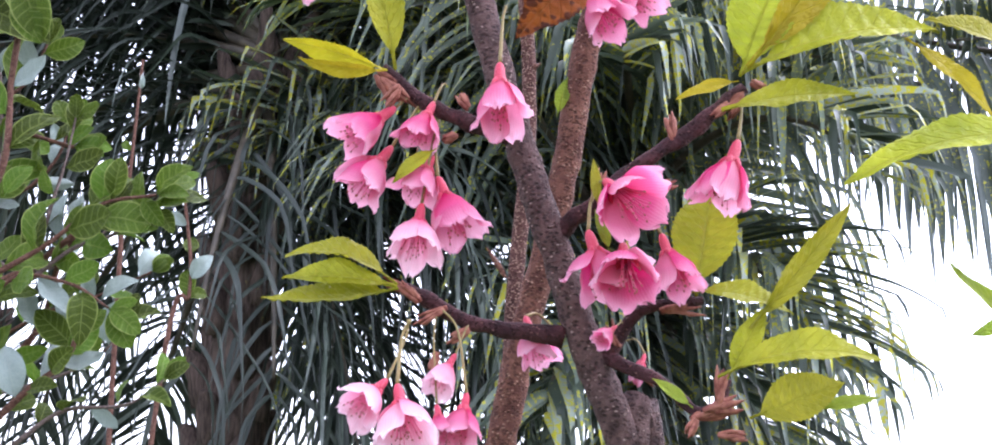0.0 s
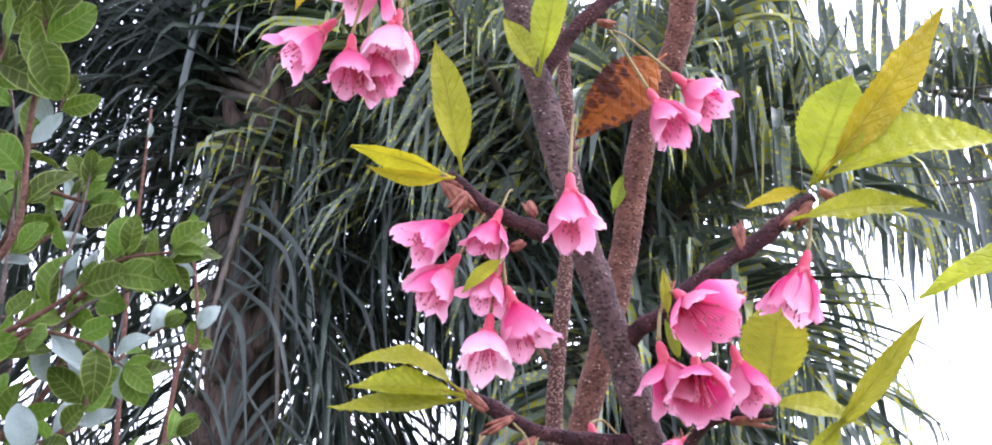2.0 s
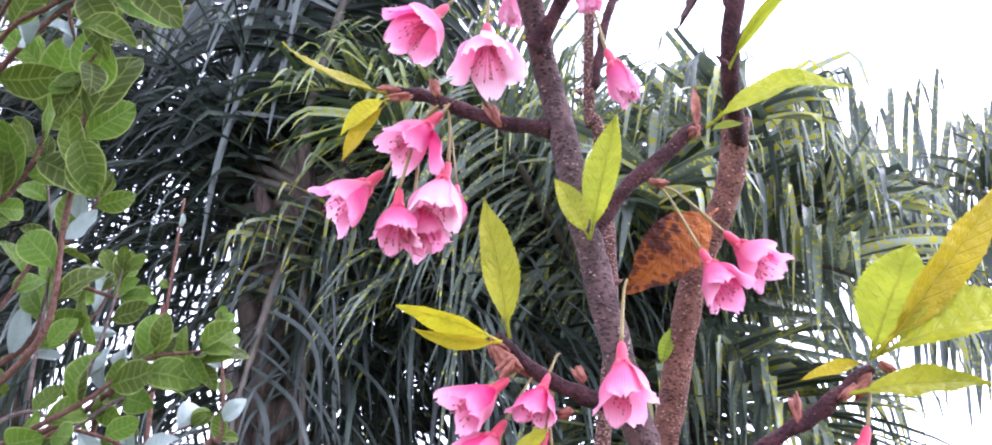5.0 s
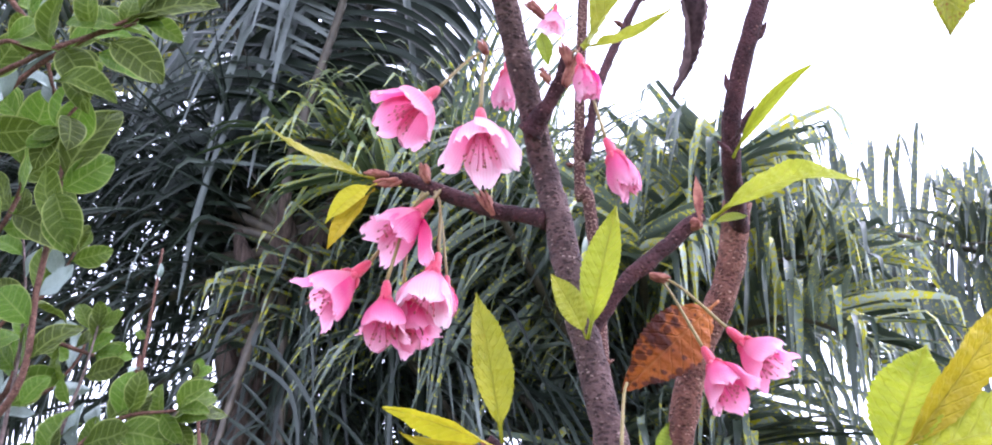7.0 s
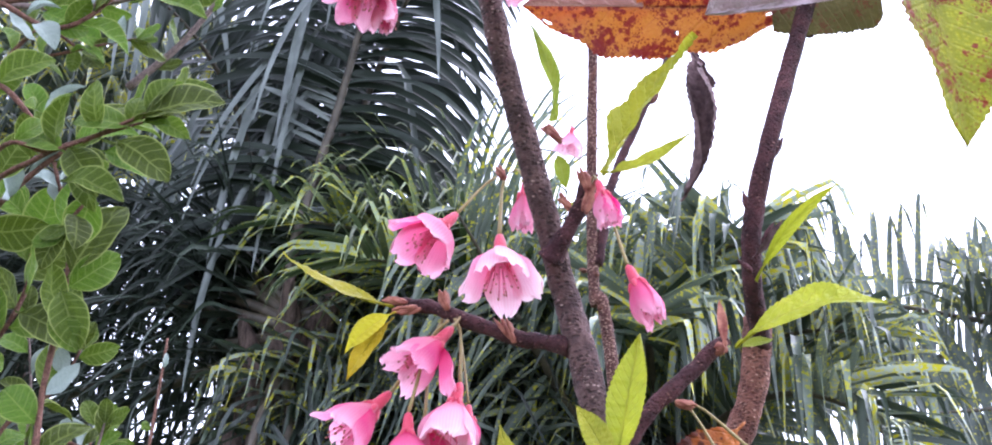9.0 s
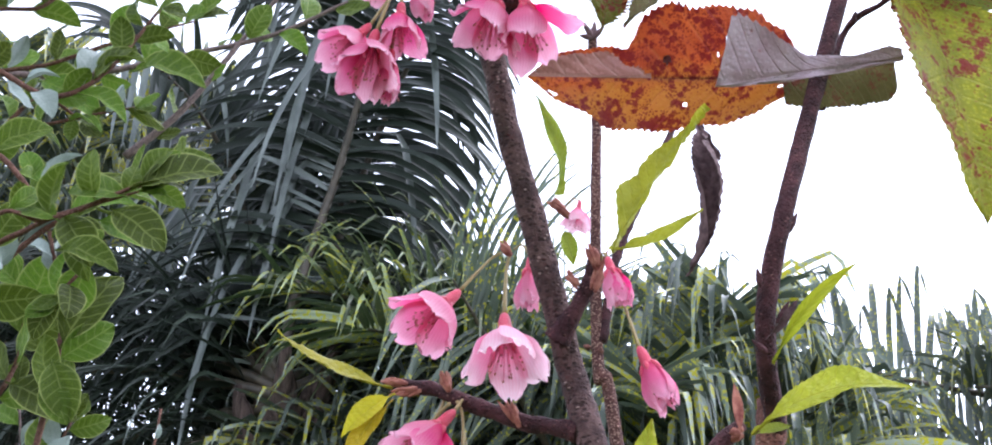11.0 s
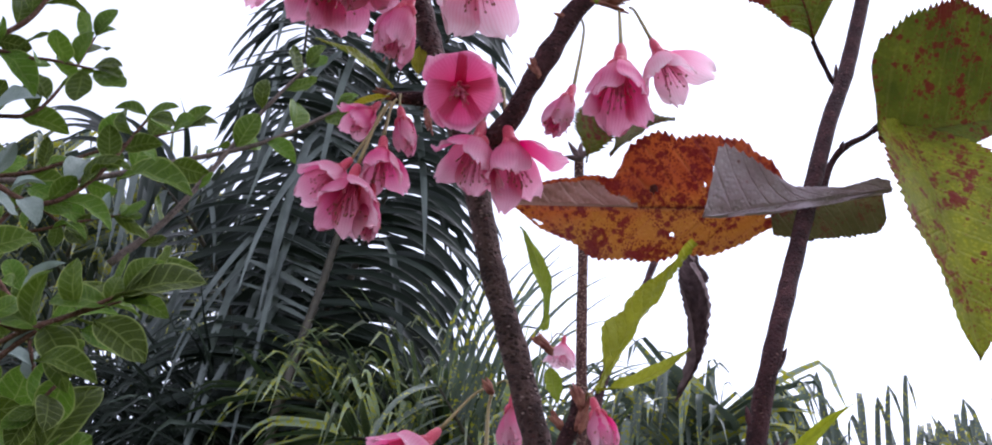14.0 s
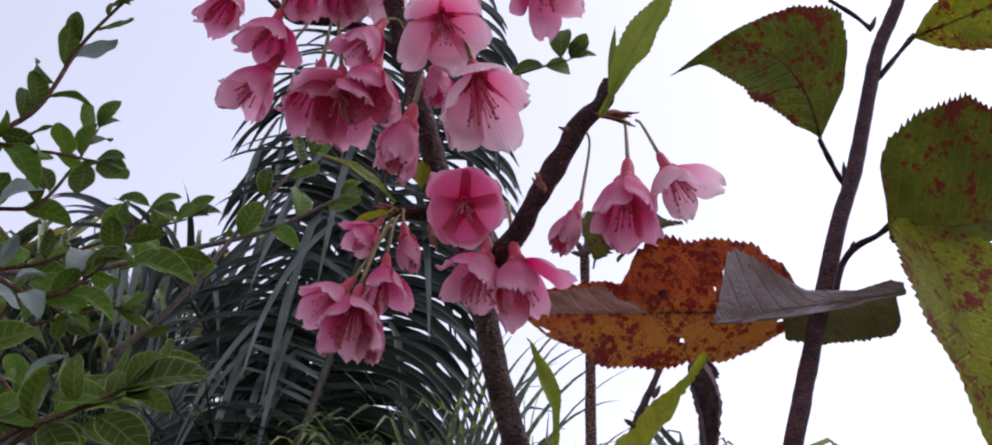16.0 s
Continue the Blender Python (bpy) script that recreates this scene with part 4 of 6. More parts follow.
shrub_branch(shrub, [(-0.7600, 1.5300, 2.0448), (-0.6692, 1.4000, 2.1648), (-0.5890, 1.3500, 2.2330), (-0.5122, 1.3200, 2.2686), (-0.4307, 1.3000, 2.2927)], 0.005, 0.002, 8, 0.077, 4, start=0.25)
shrub_branch(shrub, [(-0.7600, 1.5300, 2.0463), (-0.6244, 1.3000, 2.1663), (-0.5441, 1.2500, 2.2042), (-0.4683, 1.2000, 2.2053), (-0.4188, 1.2000, 2.2321)], 0.004, 0.002, 5, 0.077, 5, start=0.25)
shrub_branch(shrub, [(-0.7600, 1.5300, 2.5428), (-0.8561, 1.6500, 2.6628), (-0.6848, 1.6500, 2.6625), (-0.5197, 1.6500, 2.7046), (-0.3989, 1.6500, 2.7413), (-0.2883, 1.6400, 2.7974)], 0.006, 0.003, 10, 0.064, 6, 0.05, BARK_GREY, start=0.25)
shrub_branch(shrub, [(-0.7600, 1.5300, 2.4203), (-0.7566, 1.6000, 2.5403), (-0.7125, 1.6000, 2.5898), (-0.6512, 1.6000, 2.5542)], 0.004, 0.002, 8, 0.058, 7, start=0.25)
shrub_branch(shrub, [(-0.5948, 1.6500, 2.5224), (-0.5159, 1.6500, 2.6116), (-0.4055, 1.6500, 2.8011), (-0.3450, 1.6500, 2.8902)], 0.006, 0.002, 7, 0.058, 8, 0.05, BARK_GREY)
shrub_branch(shrub, [(-0.7600, 1.5300, 2.5039), (-0.7340, 1.3500, 2.6239), (-0.6494, 1.3300, 2.7143), (-0.6085, 1.3200, 2.8185), (-0.5416, 1.3000, 2.9074)], 0.005, 0.002, 14, 0.070, 9, 0.05, start=0.25)
shrub_branch(shrub, [(-0.7600, 1.5300, 2.5247), (-0.7227, 1.3500, 2.6447), (-0.6336, 1.3300, 2.6401), (-0.5457, 1.3000, 2.6019)], 0.004, 0.0015, 8, 0.070, 10, 0.05, start=0.25)
shrub_branch(shrub, [(-0.7600, 1.5300, 2.3809), (-0.7204, 1.4000, 2.5009), (-0.6163, 1.4000, 2.4640), (-0.5523, 1.4000, 2.5023), (-0.4962, 1.4000, 2.6017)], 0.005, 0.002, 16, 0.070, 11, start=0.25)
shrub_branch(shrub, [(-0.7600, 1.5300, 2.1964), (-0.6400, 1.3000, 2.3164), (-0.5553, 1.3000, 2.2541), (-0.4909, 1.3000, 2.2092), (-0.5197, 1.3000, 2.1490)], 0.004, 0.002, 8, 0.070, 12, start=0.25)
shrub_branch(shrub, [(-0.7600, 1.5300, 1.9000), (-0.7239, 1.5000, 2.0200), (-0.6604, 1.5000, 2.0788), (-0.6308, 1.5000, 2.1642), (-0.6504, 1.5000, 2.2607)], 0.0045, 0.0025, 13, 0.077, 13, start=0.25)
shrub_branch(shrub, [(-0.7600, 1.5300, 1.7136), (-0.7399, 1.6000, 1.8336), (-0.6521, 1.6000, 1.9088), (-0.6282, 1.6000, 1.9850), (-0.5439, 1.6000, 1.9690)], 0.0057, 0.0024, 15, 0.064, 14, 0.25, start=0.25)
shrub_branch(shrub, [(-0.7600, 1.5300, 1.6051), (-0.6830, 1.5000, 1.7251), (-0.6213, 1.5000, 1.7668), (-0.5368, 1.5000, 1.8169), (-0.4738, 1.5000, 1.8676), (-0.4064, 1.5000, 1.8801)], 0.0052, 0.0018, 8, 0.068, 17, start=0.25)
shrub_branch(shrub, [(-0.5969, 1.5600, 1.7653), (-0.5254, 1.5600, 1.8249), (-0.4725, 1.5600, 1.8454), (-0.4137, 1.5600, 1.8958)], 0.0034, 0.0014, 4, 0.053, 18, 0.25, BARK_GREY)
shrub_branch(shrub, [(-0.5763, 1.5800, 1.8002), (-0.5612, 1.5800, 1.8806), (-0.5471, 1.5800, 1.9384), (-0.5372, 1.5800, 2.0015)], 0.0032, 0.0014, 4, 0.059, 19, 0.25, BARK_GREY)
shrub_branch(shrub, [(-0.6355, 1.5800, 1.8312), (-0.6310, 1.5800, 1.9624), (-0.6368, 1.5800, 2.0475), (-0.6565, 1.5800, 2.1439)], 0.003, 0.0014, 8, 0.058, 20, 0.25, BARK_GREY)
shrub_branch(shrub, [(-0.6217, 1.5000, 1.7114), (-0.5702, 1.5000, 1.7787), (-0.5021, 1.5000, 1.7722), (-0.4545, 1.5000, 1.7433)], 0.0034, 0.0014, 6, 0.064, 21, 0.3)
shrub_branch(shrub, [(-0.7600, 1.5300, 1.8092), (-0.6648, 1.5200, 1.9292), (-0.6326, 1.5200, 1.9864), (-0.5820, 1.5200, 2.0282), (-0.5595, 1.5200, 2.0788)], 0.0034, 0.0014, 6, 0.064, 22, 0.3, start=0.25)
shrub_branch(shrub, [(-0.7600, 1.5300, 2.4274), (-0.7626, 1.5000, 2.5474), (-0.6666, 1.5000, 2.5811), (-0.5783, 1.5000, 2.6205), (-0.4782, 1.5000, 2.6557)], 0.0045, 0.0015, 10, 0.064, 23, 0.1, start=0.25)
shrub_branch(shrub, [(-0.7600, 1.5300, 2.4970), (-0.7536, 1.4500, 2.6170), (-0.6730, 1.4500, 2.6405), (-0.6342, 1.4500, 2.7071), (-0.6116, 1.4500, 2.7759)], 0.004, 0.0015, 10, 0.070, 24, 0.1, start=0.25)
shrub_branch(shrub, [(-0.7600, 1.5300, 2.3284), (-0.7391, 1.5000, 2.4484), (-0.6310, 1.5000, 2.4904), (-0.5421, 1.5000, 2.5126)], 0.004, 0.0015, 8, 0.064, 25, 0.1, start=0.25)
shrub_branch(shrub, [(-0.7600, 1.5300, 1.5943), (-0.6877, 1.7000, 1.7143), (-0.6083, 1.7000, 1.7649), (-0.5345, 1.7000, 1.7904), (-0.4607, 1.7000, 1.8247)], 0.0034, 0.0014, 6, 0.053, 26, 0.35, start=0.25)
shrub_branch(shrub, [(-0.7600, 1.5300, 1.5297), (-0.6897, 1.7200, 1.6497), (-0.5919, 1.7200, 1.6831), (-0.5269, 1.7200, 1.7168), (-0.4964, 1.7200, 1.7680)], 0.0034, 0.0014, 6, 0.053, 27, 0.35, BARK_GREY, start=0.25)
shrub_branch(shrub, [(-0.6277, 1.7000, 1.5957), (-0.5653, 1.7000, 1.6397), (-0.4832, 1.7000, 1.6479), (-0.4354, 1.7000, 1.6810)], 0.0034, 0.0014, 6, 0.053, 28, 0.35, BARK_GREY)
shrub_branch(shrub, [(-0.7600, 1.5300, 1.7918), (-0.7057, 1.7000, 1.9118), (-0.6393, 1.7000, 1.9383), (-0.5998, 1.7000, 1.9829), (-0.5858, 1.7000, 2.0281)], 0.0034, 0.0014, 6, 0.053, 29, 0.35, start=0.25)
shrub_branch(shrub, [(-0.7600, 1.5300, 1.7055), (-0.6821, 1.6600, 1.8255), (-0.6069, 1.6600, 1.8170), (-0.5426, 1.6600, 1.8424), (-0.4962, 1.6600, 1.8935)], 0.0034, 0.0014, 6, 0.053, 30, 0.4, BARK_GREY, start=0.25)
shrub_branch(shrub, [(-0.7600, 1.5300, 1.4702), (-0.6250, 1.5500, 1.5902), (-0.5624, 1.5500, 1.6499), (-0.5129, 1.5500, 1.6954), (-0.5027, 1.5500, 1.7648)], 0.0057, 0.0024, 13, 0.064, 15, 0.3, start=0.25)
shrub_branch(shrub, [(-0.1147, 1.3000, 2.7040), (-0.0496, 1.3000, 2.7372), (0.0169, 1.3000, 2.7654), (0.0506, 1.3000, 2.7770)], 0.003, 0.001, 4, 0.064, 16, 0.0)
shrub_branch(shrub, [(-0.7600, 1.5300, 2.0570), (-0.5781, 1.2100, 2.1770), (-0.5125, 1.2000, 2.1868), (-0.4583, 1.2000, 2.2082), (-0.4203, 1.2000, 2.2219)], 0.003, 0.0014, 4, 0.051, 41, start=0.25)
shrub_leaf(shrub, (-0.4301, 1.2000, 2.2142), (-0.0650, 0.0000, 0.0099), (0, -0.9, 0.4), 0.0657, False, random.Random(1))
shrub_leaf(shrub, (-0.4223, 1.1900, 2.2208), (0.0877, 0.0000, 0.0228), (0, -0.9, 0.4), 0.0906, False, random.Random(2))
shrub_leaf(shrub, (-0.4474, 1.2000, 2.2012), (0.0619, 0.0000, -0.0448), (0, -0.9, 0.4), 0.0764, False, random.Random(3))
shrub_leaf(shrub, (-0.4961, 1.2000, 2.1852), (-0.0565, 0.0000, 0.0238), (0, -0.9, 0.4), 0.0614, False, random.Random(4))
shrub_leaf(shrub, (-0.4962, 1.2000, 2.1530), (0.0668, 0.0000, -0.0190), (0, -0.9, 0.4), 0.0695, False, random.Random(5))
shrub_leaf(shrub, (-0.5927, 1.6000, 2.6374), (0.1133, 0.0000, -0.0185), (0, -0.9, 0.4), 0.1148, False, random.Random(6))
shrub_leaf(shrub, (-0.6792, 1.5000, 2.5517), (0.0911, 0.0000, -0.0528), (0, -0.9, 0.4), 0.1053, False, random.Random(7))
shrub_leaf(shrub, (-0.5640, 1.4500, 2.1436), (0.0565, 0.0000, 0.0982), (0, -0.9, 0.4), 0.1133, False, random.Random(1))
shrub_leaf(shrub, (-0.6213, 1.4500, 2.1016), (0.0896, 0.0000, -0.0439), (0, -0.9, 0.4), 0.0998, False, random.Random(2))
shrub_leaf(shrub, (-0.4700, 1.5000, 1.8677), (0.0060, 0.0000, 0.0587), (0, -0.9, 0.4), 0.0590, False, random.Random(3))
shrub_leaf(shrub, (-0.4799, 1.5000, 1.8521), (0.0766, 0.0000, -0.0105), (0, -0.9, 0.4), 0.0774, False, random.Random(1))
shrub_leaf(shrub, (-0.5772, 1.5000, 2.0797), (0.0036, 0.0000, 0.0765), (0, -0.9, 0.4), 0.0765, False, random.Random(2))
shrub_leaf(shrub, (-0.5893, 1.5000, 1.8777), (0.0300, 0.0000, 0.0396), (0, -0.9, 0.4), 0.0497, False, random.Random(3))
shrub_leaf(shrub, (-0.5416, 1.3500, 2.2592), (0.0534, 0.0000, 0.0690), (0, -0.9, 0.4), 0.0872, False, random.Random(4))
shrub_leaf(shrub, (-0.5534, 1.4000, 2.1126), (0.0328, 0.0000, -0.0728), (0, -0.9, 0.4), 0.0798, False, random.Random(2))
shrub_leaf(shrub, (-0.5571, 1.4000, 2.0889), (0.0334, 0.0000, -0.0530), (0, -0.9, 0.4), 0.0626, False, random.Random(1))
shrub_leaf(shrub, (-0.5129, 1.3500, 2.2643), (0.0775, 0.0000, -0.0303), (0, -0.9, 0.4), 0.0832, False, random.Random(3))
# bare far twigs
twigs = thing("twiggy_shrub", (-0.9000, 2.9000, 0.0000), "thin bare pale twigs with a few small leaves", "shrub")
shrub_branch(twigs, [(-0.8450, 2.9000, 0.0000), (-0.8609, 2.9000, 2.0981), (-0.8507, 2.9000, 2.2781), (-0.8375, 2.9000, 2.5654)], 0.007, 0.003, 3, 0.05, 31, 0.5, start=0.5, tuft=False)
shrub_branch(twigs, [(-0.8070, 2.6500, 0.0000), (-0.6902, 2.6500, 1.7563), (-0.6367, 2.6500, 1.9660), (-0.6625, 2.6500, 2.1971)], 0.007, 0.003, 6, 0.06, 32, 0.5, start=0.5)

# ---- cherry tree ----
cherry = thing("cherry_tree", (0.08, 0.42, 0.0), "young flowering cherry with pink blossoms and lime new leaves", "tree")
branch('stem', cherry, [(0.0850, 0.4200, 0.0000), (0.0900, 0.4250, 0.6000), (0.0750, 0.4200, 1.1000), (0.0488, 0.4000, 1.4988), (0.0390, 0.3920, 1.5221), (0.0286, 0.3860, 1.5468), (0.0182, 0.3800, 1.5784), (0.0091, 0.3750, 1.6046), (0.0015, 0.3700, 1.6299), (-0.0094, 0.3700, 1.6711), (-0.0154, 0.3700, 1.6983), (-0.0209, 0.3700, 1.7200), (-0.0323, 0.3500, 1.7568), (-0.0394, 0.3400, 1.7789), (-0.0454, 0.3300, 1.8034), (-0.0585, 0.3150, 1.8384), (-0.0650, 0.3100, 1.8650), (-0.0714, 0.3050, 1.8882), (-0.0802, 0.3000, 1.9215)], [0.0130, 0.0105, 0.0085, 0.0053, 0.0052, 0.0051, 0.0049, 0.0048, 0.0046, 0.0044, 0.0042, 0.0040, 0.0038, 0.0036, 0.0035, 0.0033, 0.0032, 0.0032, 0.0032], BARK, 18, 0.16, 230, 'plum-brown upright cherry stem with raised lenticels')
branch('stem', cherry, [(0.0300, 0.4700, 0.0000), (0.0000, 0.4700, 1.2000), (-0.0107, 0.4600, 1.4838), (0.0013, 0.4550, 1.5256), (0.0102, 0.4500, 1.5656), (0.0227, 0.4450, 1.6124), (0.0334, 0.4400, 1.6701), (0.0457, 0.4350, 1.7031), (0.0493, 0.4300, 1.7306)], [0.0105, 0.0066, 0.0054, 0.0053, 0.0051, 0.0050, 0.0049, 0.0049, 0.0050], BARK_RED, 16, 0.2, 230, 'red-brown upright cherry stem with a cut top')
branch('stem', cherry, [(0.0499, 0.4300, 1.7210), (0.0429, 0.4050, 1.7353), (0.0435, 0.3950, 1.7558), (0.0506, 0.3900, 1.7836), (0.0640, 0.4000, 1.8243), (0.0809, 0.4050, 1.8760), (0.0937, 0.4100, 1.9094), (0.1121, 0.4150, 1.9682), (0.1266, 0.4150, 2.0004), (0.1429, 0.4150, 2.0470)], [0.0035, 0.0034, 0.0033, 0.0032, 0.0031, 0.0031, 0.0030, 0.0029, 0.0028, 0.0027], BARK_TWIG, 12, 0.12, 180, 'slender dark upright shoot with side buds')
branch('stem', cherry, [(0.0046, 0.6000, 1.4899), (0.0055, 0.6000, 1.5338), (0.0083, 0.6000, 1.5995), (0.0160, 0.6000, 1.6864), (0.0144, 0.6000, 1.7520), (0.0091, 0.6000, 1.7999), (0.0055, 0.6000, 1.8025), (0.0049, 0.6000, 1.8606), (0.0071, 0.6000, 1.9504), (0.0052, 0.6000, 1.9560), (0.0052, 0.5900, 1.9891)], [0.0044, 0.0042, 0.0040, 0.0037, 0.0034, 0.0032, 0.0030, 0.0028, 0.0026, 0.0023, 0.0026], BARK_DOTS, 10, 0.15, 160, 'thin speckled cherry stem further back')
branch('branch', cherry, [(0.0073, 0.6000, 1.8192), (0.0145, 0.6000, 1.8607), (0.0295, 0.6100, 1.9025), (0.0473, 0.6200, 1.9453), (0.0580, 0.6300, 1.9848), (0.0724, 0.6300, 2.0236)], [0.0028, 0.0023, 0.0022, 0.0020, 0.0018, 0.0014], BARK_TWIG)
branch('branch', cherry, [(0.0201, 0.3850, 1.5533), (0.0030, 0.3830, 1.5555), (-0.0083, 0.3820, 1.5580), (-0.0178, 0.3820, 1.5630), (-0.0273, 0.3820, 1.5681)], [0.0034, 0.0023, 0.0024, 0.0024, 0.0019], BARK_TWIG)
branch('branch', cherry, [(0.0059, 0.3720, 1.6126), (-0.0074, 0.3700, 1.6159), (-0.0159, 0.3700, 1.6193), (-0.0255, 0.3700, 1.6259), (-0.0342, 0.3700, 1.6329)], [0.0032, 0.0024, 0.0023, 0.0022, 0.0020], BARK_TWIG)
branch('branch', cherry, [(0.0192, 0.3780, 1.5847), (0.0272, 0.3700, 1.5896), (0.0403, 0.3680, 1.6011), (0.0543, 0.3660, 1.6098), (0.0628, 0.3650, 1.6163), (0.0735, 0.3650, 1.6252)], [0.0034, 0.0024, 0.0024, 0.0024, 0.0024, 0.0020], BARK_TWIG)
branch('branch', cherry, [(0.0306, 0.3880, 1.5432), (0.0377, 0.3800, 1.5554), (0.0457, 0.3750, 1.5612), (0.0552, 0.3700, 1.5617), (0.0598, 0.3700, 1.5623)], [0.0032, 0.0023, 0.0019, 0.0018, 0.0014], BARK_TWIG)
branch('branch', cherry, [(0.0315, 0.3860, 1.5487), (0.0383, 0.3800, 1.5442), (0.0487, 0.3750, 1.5390), (0.0568, 0.3700, 1.5304), (0.0632, 0.3700, 1.5322), (0.0662, 0.3700, 1.5394)], [0.0029, 0.0020, 0.0018, 0.0019, 0.0019, 0.0014], BARK_TWIG)
branch('branch', cherry, [(-0.0184, 0.3700, 1.6987), (-0.0354, 0.3780, 1.7049), (-0.0489, 0.3820, 1.7109), (-0.0584, 0.3840, 1.7151), (-0.0691, 0.3860, 1.7186)], [0.0030, 0.0022, 0.0023, 0.0023, 0.0019], BARK_TWIG)
branch('branch', cherry, [(-0.0065, 0.3720, 1.6637), (0.0012, 0.3700, 1.6765), (0.0100, 0.3700, 1.6860), (0.0189, 0.3700, 1.6945), (0.0269, 0.3700, 1.7021)], [0.0034, 0.0024, 0.0023, 0.0023, 0.0022], BARK_TWIG)
branch('branch', cherry, [(-0.0245, 0.3620, 1.7234), (-0.0209, 0.3580, 1.7288), (-0.0169, 0.3550, 1.7356), (-0.0136, 0.3520, 1.7445)], [0.0035, 0.0026, 0.0024, 0.0019], BARK_TWIG)
branch('branch', cherry, [(-0.0484, 0.3200, 1.7992), (-0.0375, 0.3050, 1.7983), (-0.0295, 0.2950, 1.8083), (-0.0205, 0.2880, 1.8225), (-0.0132, 0.2840, 1.8299), (-0.0105, 0.2830, 1.8366)], [0.0038, 0.0029, 0.0027, 0.0027, 0.0025, 0.0020], BARK_TWIG)
branch('branch', cherry, [(-0.0541, 0.3200, 1.8190), (-0.0619, 0.3180, 1.8196), (-0.0689, 0.3180, 1.8196)], [0.0029, 0.0023, 0.0016], BARK_TWIG)
branch('branch', cherry, [(-0.0654, 0.3100, 1.8675), (-0.0835, 0.3120, 1.8845), (-0.1016, 0.3150, 1.8899), (-0.1127, 0.3160, 1.9017)], [0.0022, 0.0015, 0.0014, 0.0012], BARK_TWIG)
branch('branch', cherry, [(0.0735, 0.4200, 1.8386), (0.0864, 0.4200, 1.8731), (0.0973, 0.4100, 1.8775), (0.1035, 0.4050, 1.8810)], [0.0019, 0.0012, 0.0011, 0.0010], BARK_TWIG)
branch('branch', cherry, [(0.0935, 0.4200, 1.9048), (0.0905, 0.4200, 1.9093), (0.0856, 0.4150, 1.9160), (0.0817, 0.4100, 1.9212)], [0.0013, 0.0010, 0.0009, 0.0008], BARK_TWIG)
branch('branch', cherry, [(0.1075, 0.4200, 1.9556), (0.1148, 0.4150, 1.9614), (0.1274, 0.4100, 1.9757)], [0.0014, 0.0011, 0.0009], BARK_TWIG)
branch('branch', cherry, [(0.1140, 0.4200, 1.9887), (0.1086, 0.4200, 1.9960), (0.0975, 0.4150, 2.0001)], [0.0011, 0.0009, 0.0008], BARK_TWIG)
bud(cherry, (-0.0350, 0.3690, 1.6305), (0.0116, 0.0000, -0.0120), 0.0167, 0.0027, BUD_SCALE, 'bud')
bud(cherry, (-0.0083, 0.3660, 1.6196), (-0.0038, 0.0000, 0.0059), 0.0070, 0.0020, BUD_SCALE, 'bud')
bud(cherry, (-0.0120, 0.3660, 1.6108), (-0.0056, 0.0000, -0.0019), 0.0059, 0.0020, BUD_SCALE, 'bud')
bud(cherry, (-0.0272, 0.3800, 1.5672), (-0.0076, 0.0000, 0.0035), 0.0084, 0.0020, BUD_SCALE, 'bud')
bud(cherry, (0.0732, 0.3640, 1.6228), (-0.0069, 0.0000, -0.0078), 0.0104, 0.0027, BUD_SCALE, 'bud')
bud(cherry, (0.0472, 0.3650, 1.5941), (0.0065, 0.0000, 0.0029), 0.0071, 0.0020, BUD_SCALE, 'bud')
bud(cherry, (0.0487, 0.3700, 1.5595), (0.0138, 0.0000, 0.0019), 0.0139, 0.0019, BUD_SCALE, 'bud')
bud(cherry, (0.0523, 0.3650, 1.6095), (-0.0015, 0.0000, 0.0107), 0.0108, 0.0020, BUD_SCALE, 'bud')
bud(cherry, (0.0289, 0.3660, 1.5944), (0.0029, 0.0000, 0.0073), 0.0078, 0.0020, BUD_SCALE, 'bud')
bud(cherry, (0.0357, 0.3800, 1.5507), (-0.0045, 0.0000, 0.0085), 0.0096, 0.0020, BUD_SCALE, 'bud')
bud(cherry, (0.0400, 0.3780, 1.5439), (0.0091, 0.0000, -0.0052), 0.0105, 0.0017, BUD_SCALE, 'bud')
bud(cherry, (0.0565, 0.3680, 1.5285), (0.0145, 0.0000, 0.0036), 0.0149, 0.0020, BUD_SCALE, 'bud')
bud(cherry, (-0.0082, 0.3800, 1.5554), (-0.0075, 0.0000, -0.0047), 0.0088, 0.0020, BUD_SCALE, 'bud')
bud(cherry, (-0.0174, 0.3780, 1.5477), (-0.0018, 0.0000, -0.0074), 0.0076, 0.0020, BUD_SCALE, 'bud')
bud(cherry, (-0.0689, 0.3840, 1.7172), (-0.0084, 0.0000, 0.0022), 0.0087, 0.0020, BUD_SCALE, 'bud')
bud(cherry, (0.0266, 0.3680, 1.6991), (-0.0049, 0.0000, -0.0011), 0.0050, 0.0027, BUD_SCALE, 'bud')
bud(cherry, (0.0117, 0.3680, 1.6821), (0.0067, 0.0000, -0.0020), 0.0070, 0.0020, BUD_SCALE, 'bud')
bud(cherry, (-0.0353, 0.3760, 1.7029), (-0.0043, 0.0000, 0.0098), 0.0107, 0.0020, BUD_SCALE, 'bud')
bud(cherry, (-0.0550, 0.3800, 1.7144), (-0.0034, 0.0000, 0.0079), 0.0085, 0.0020, BUD_SCALE, 'bud')
bud(cherry, (-0.0378, 0.3600, 1.7481), (-0.0039, 0.0000, 0.0048), 0.0062, 0.0017, BUD_SCALE, 'bud')
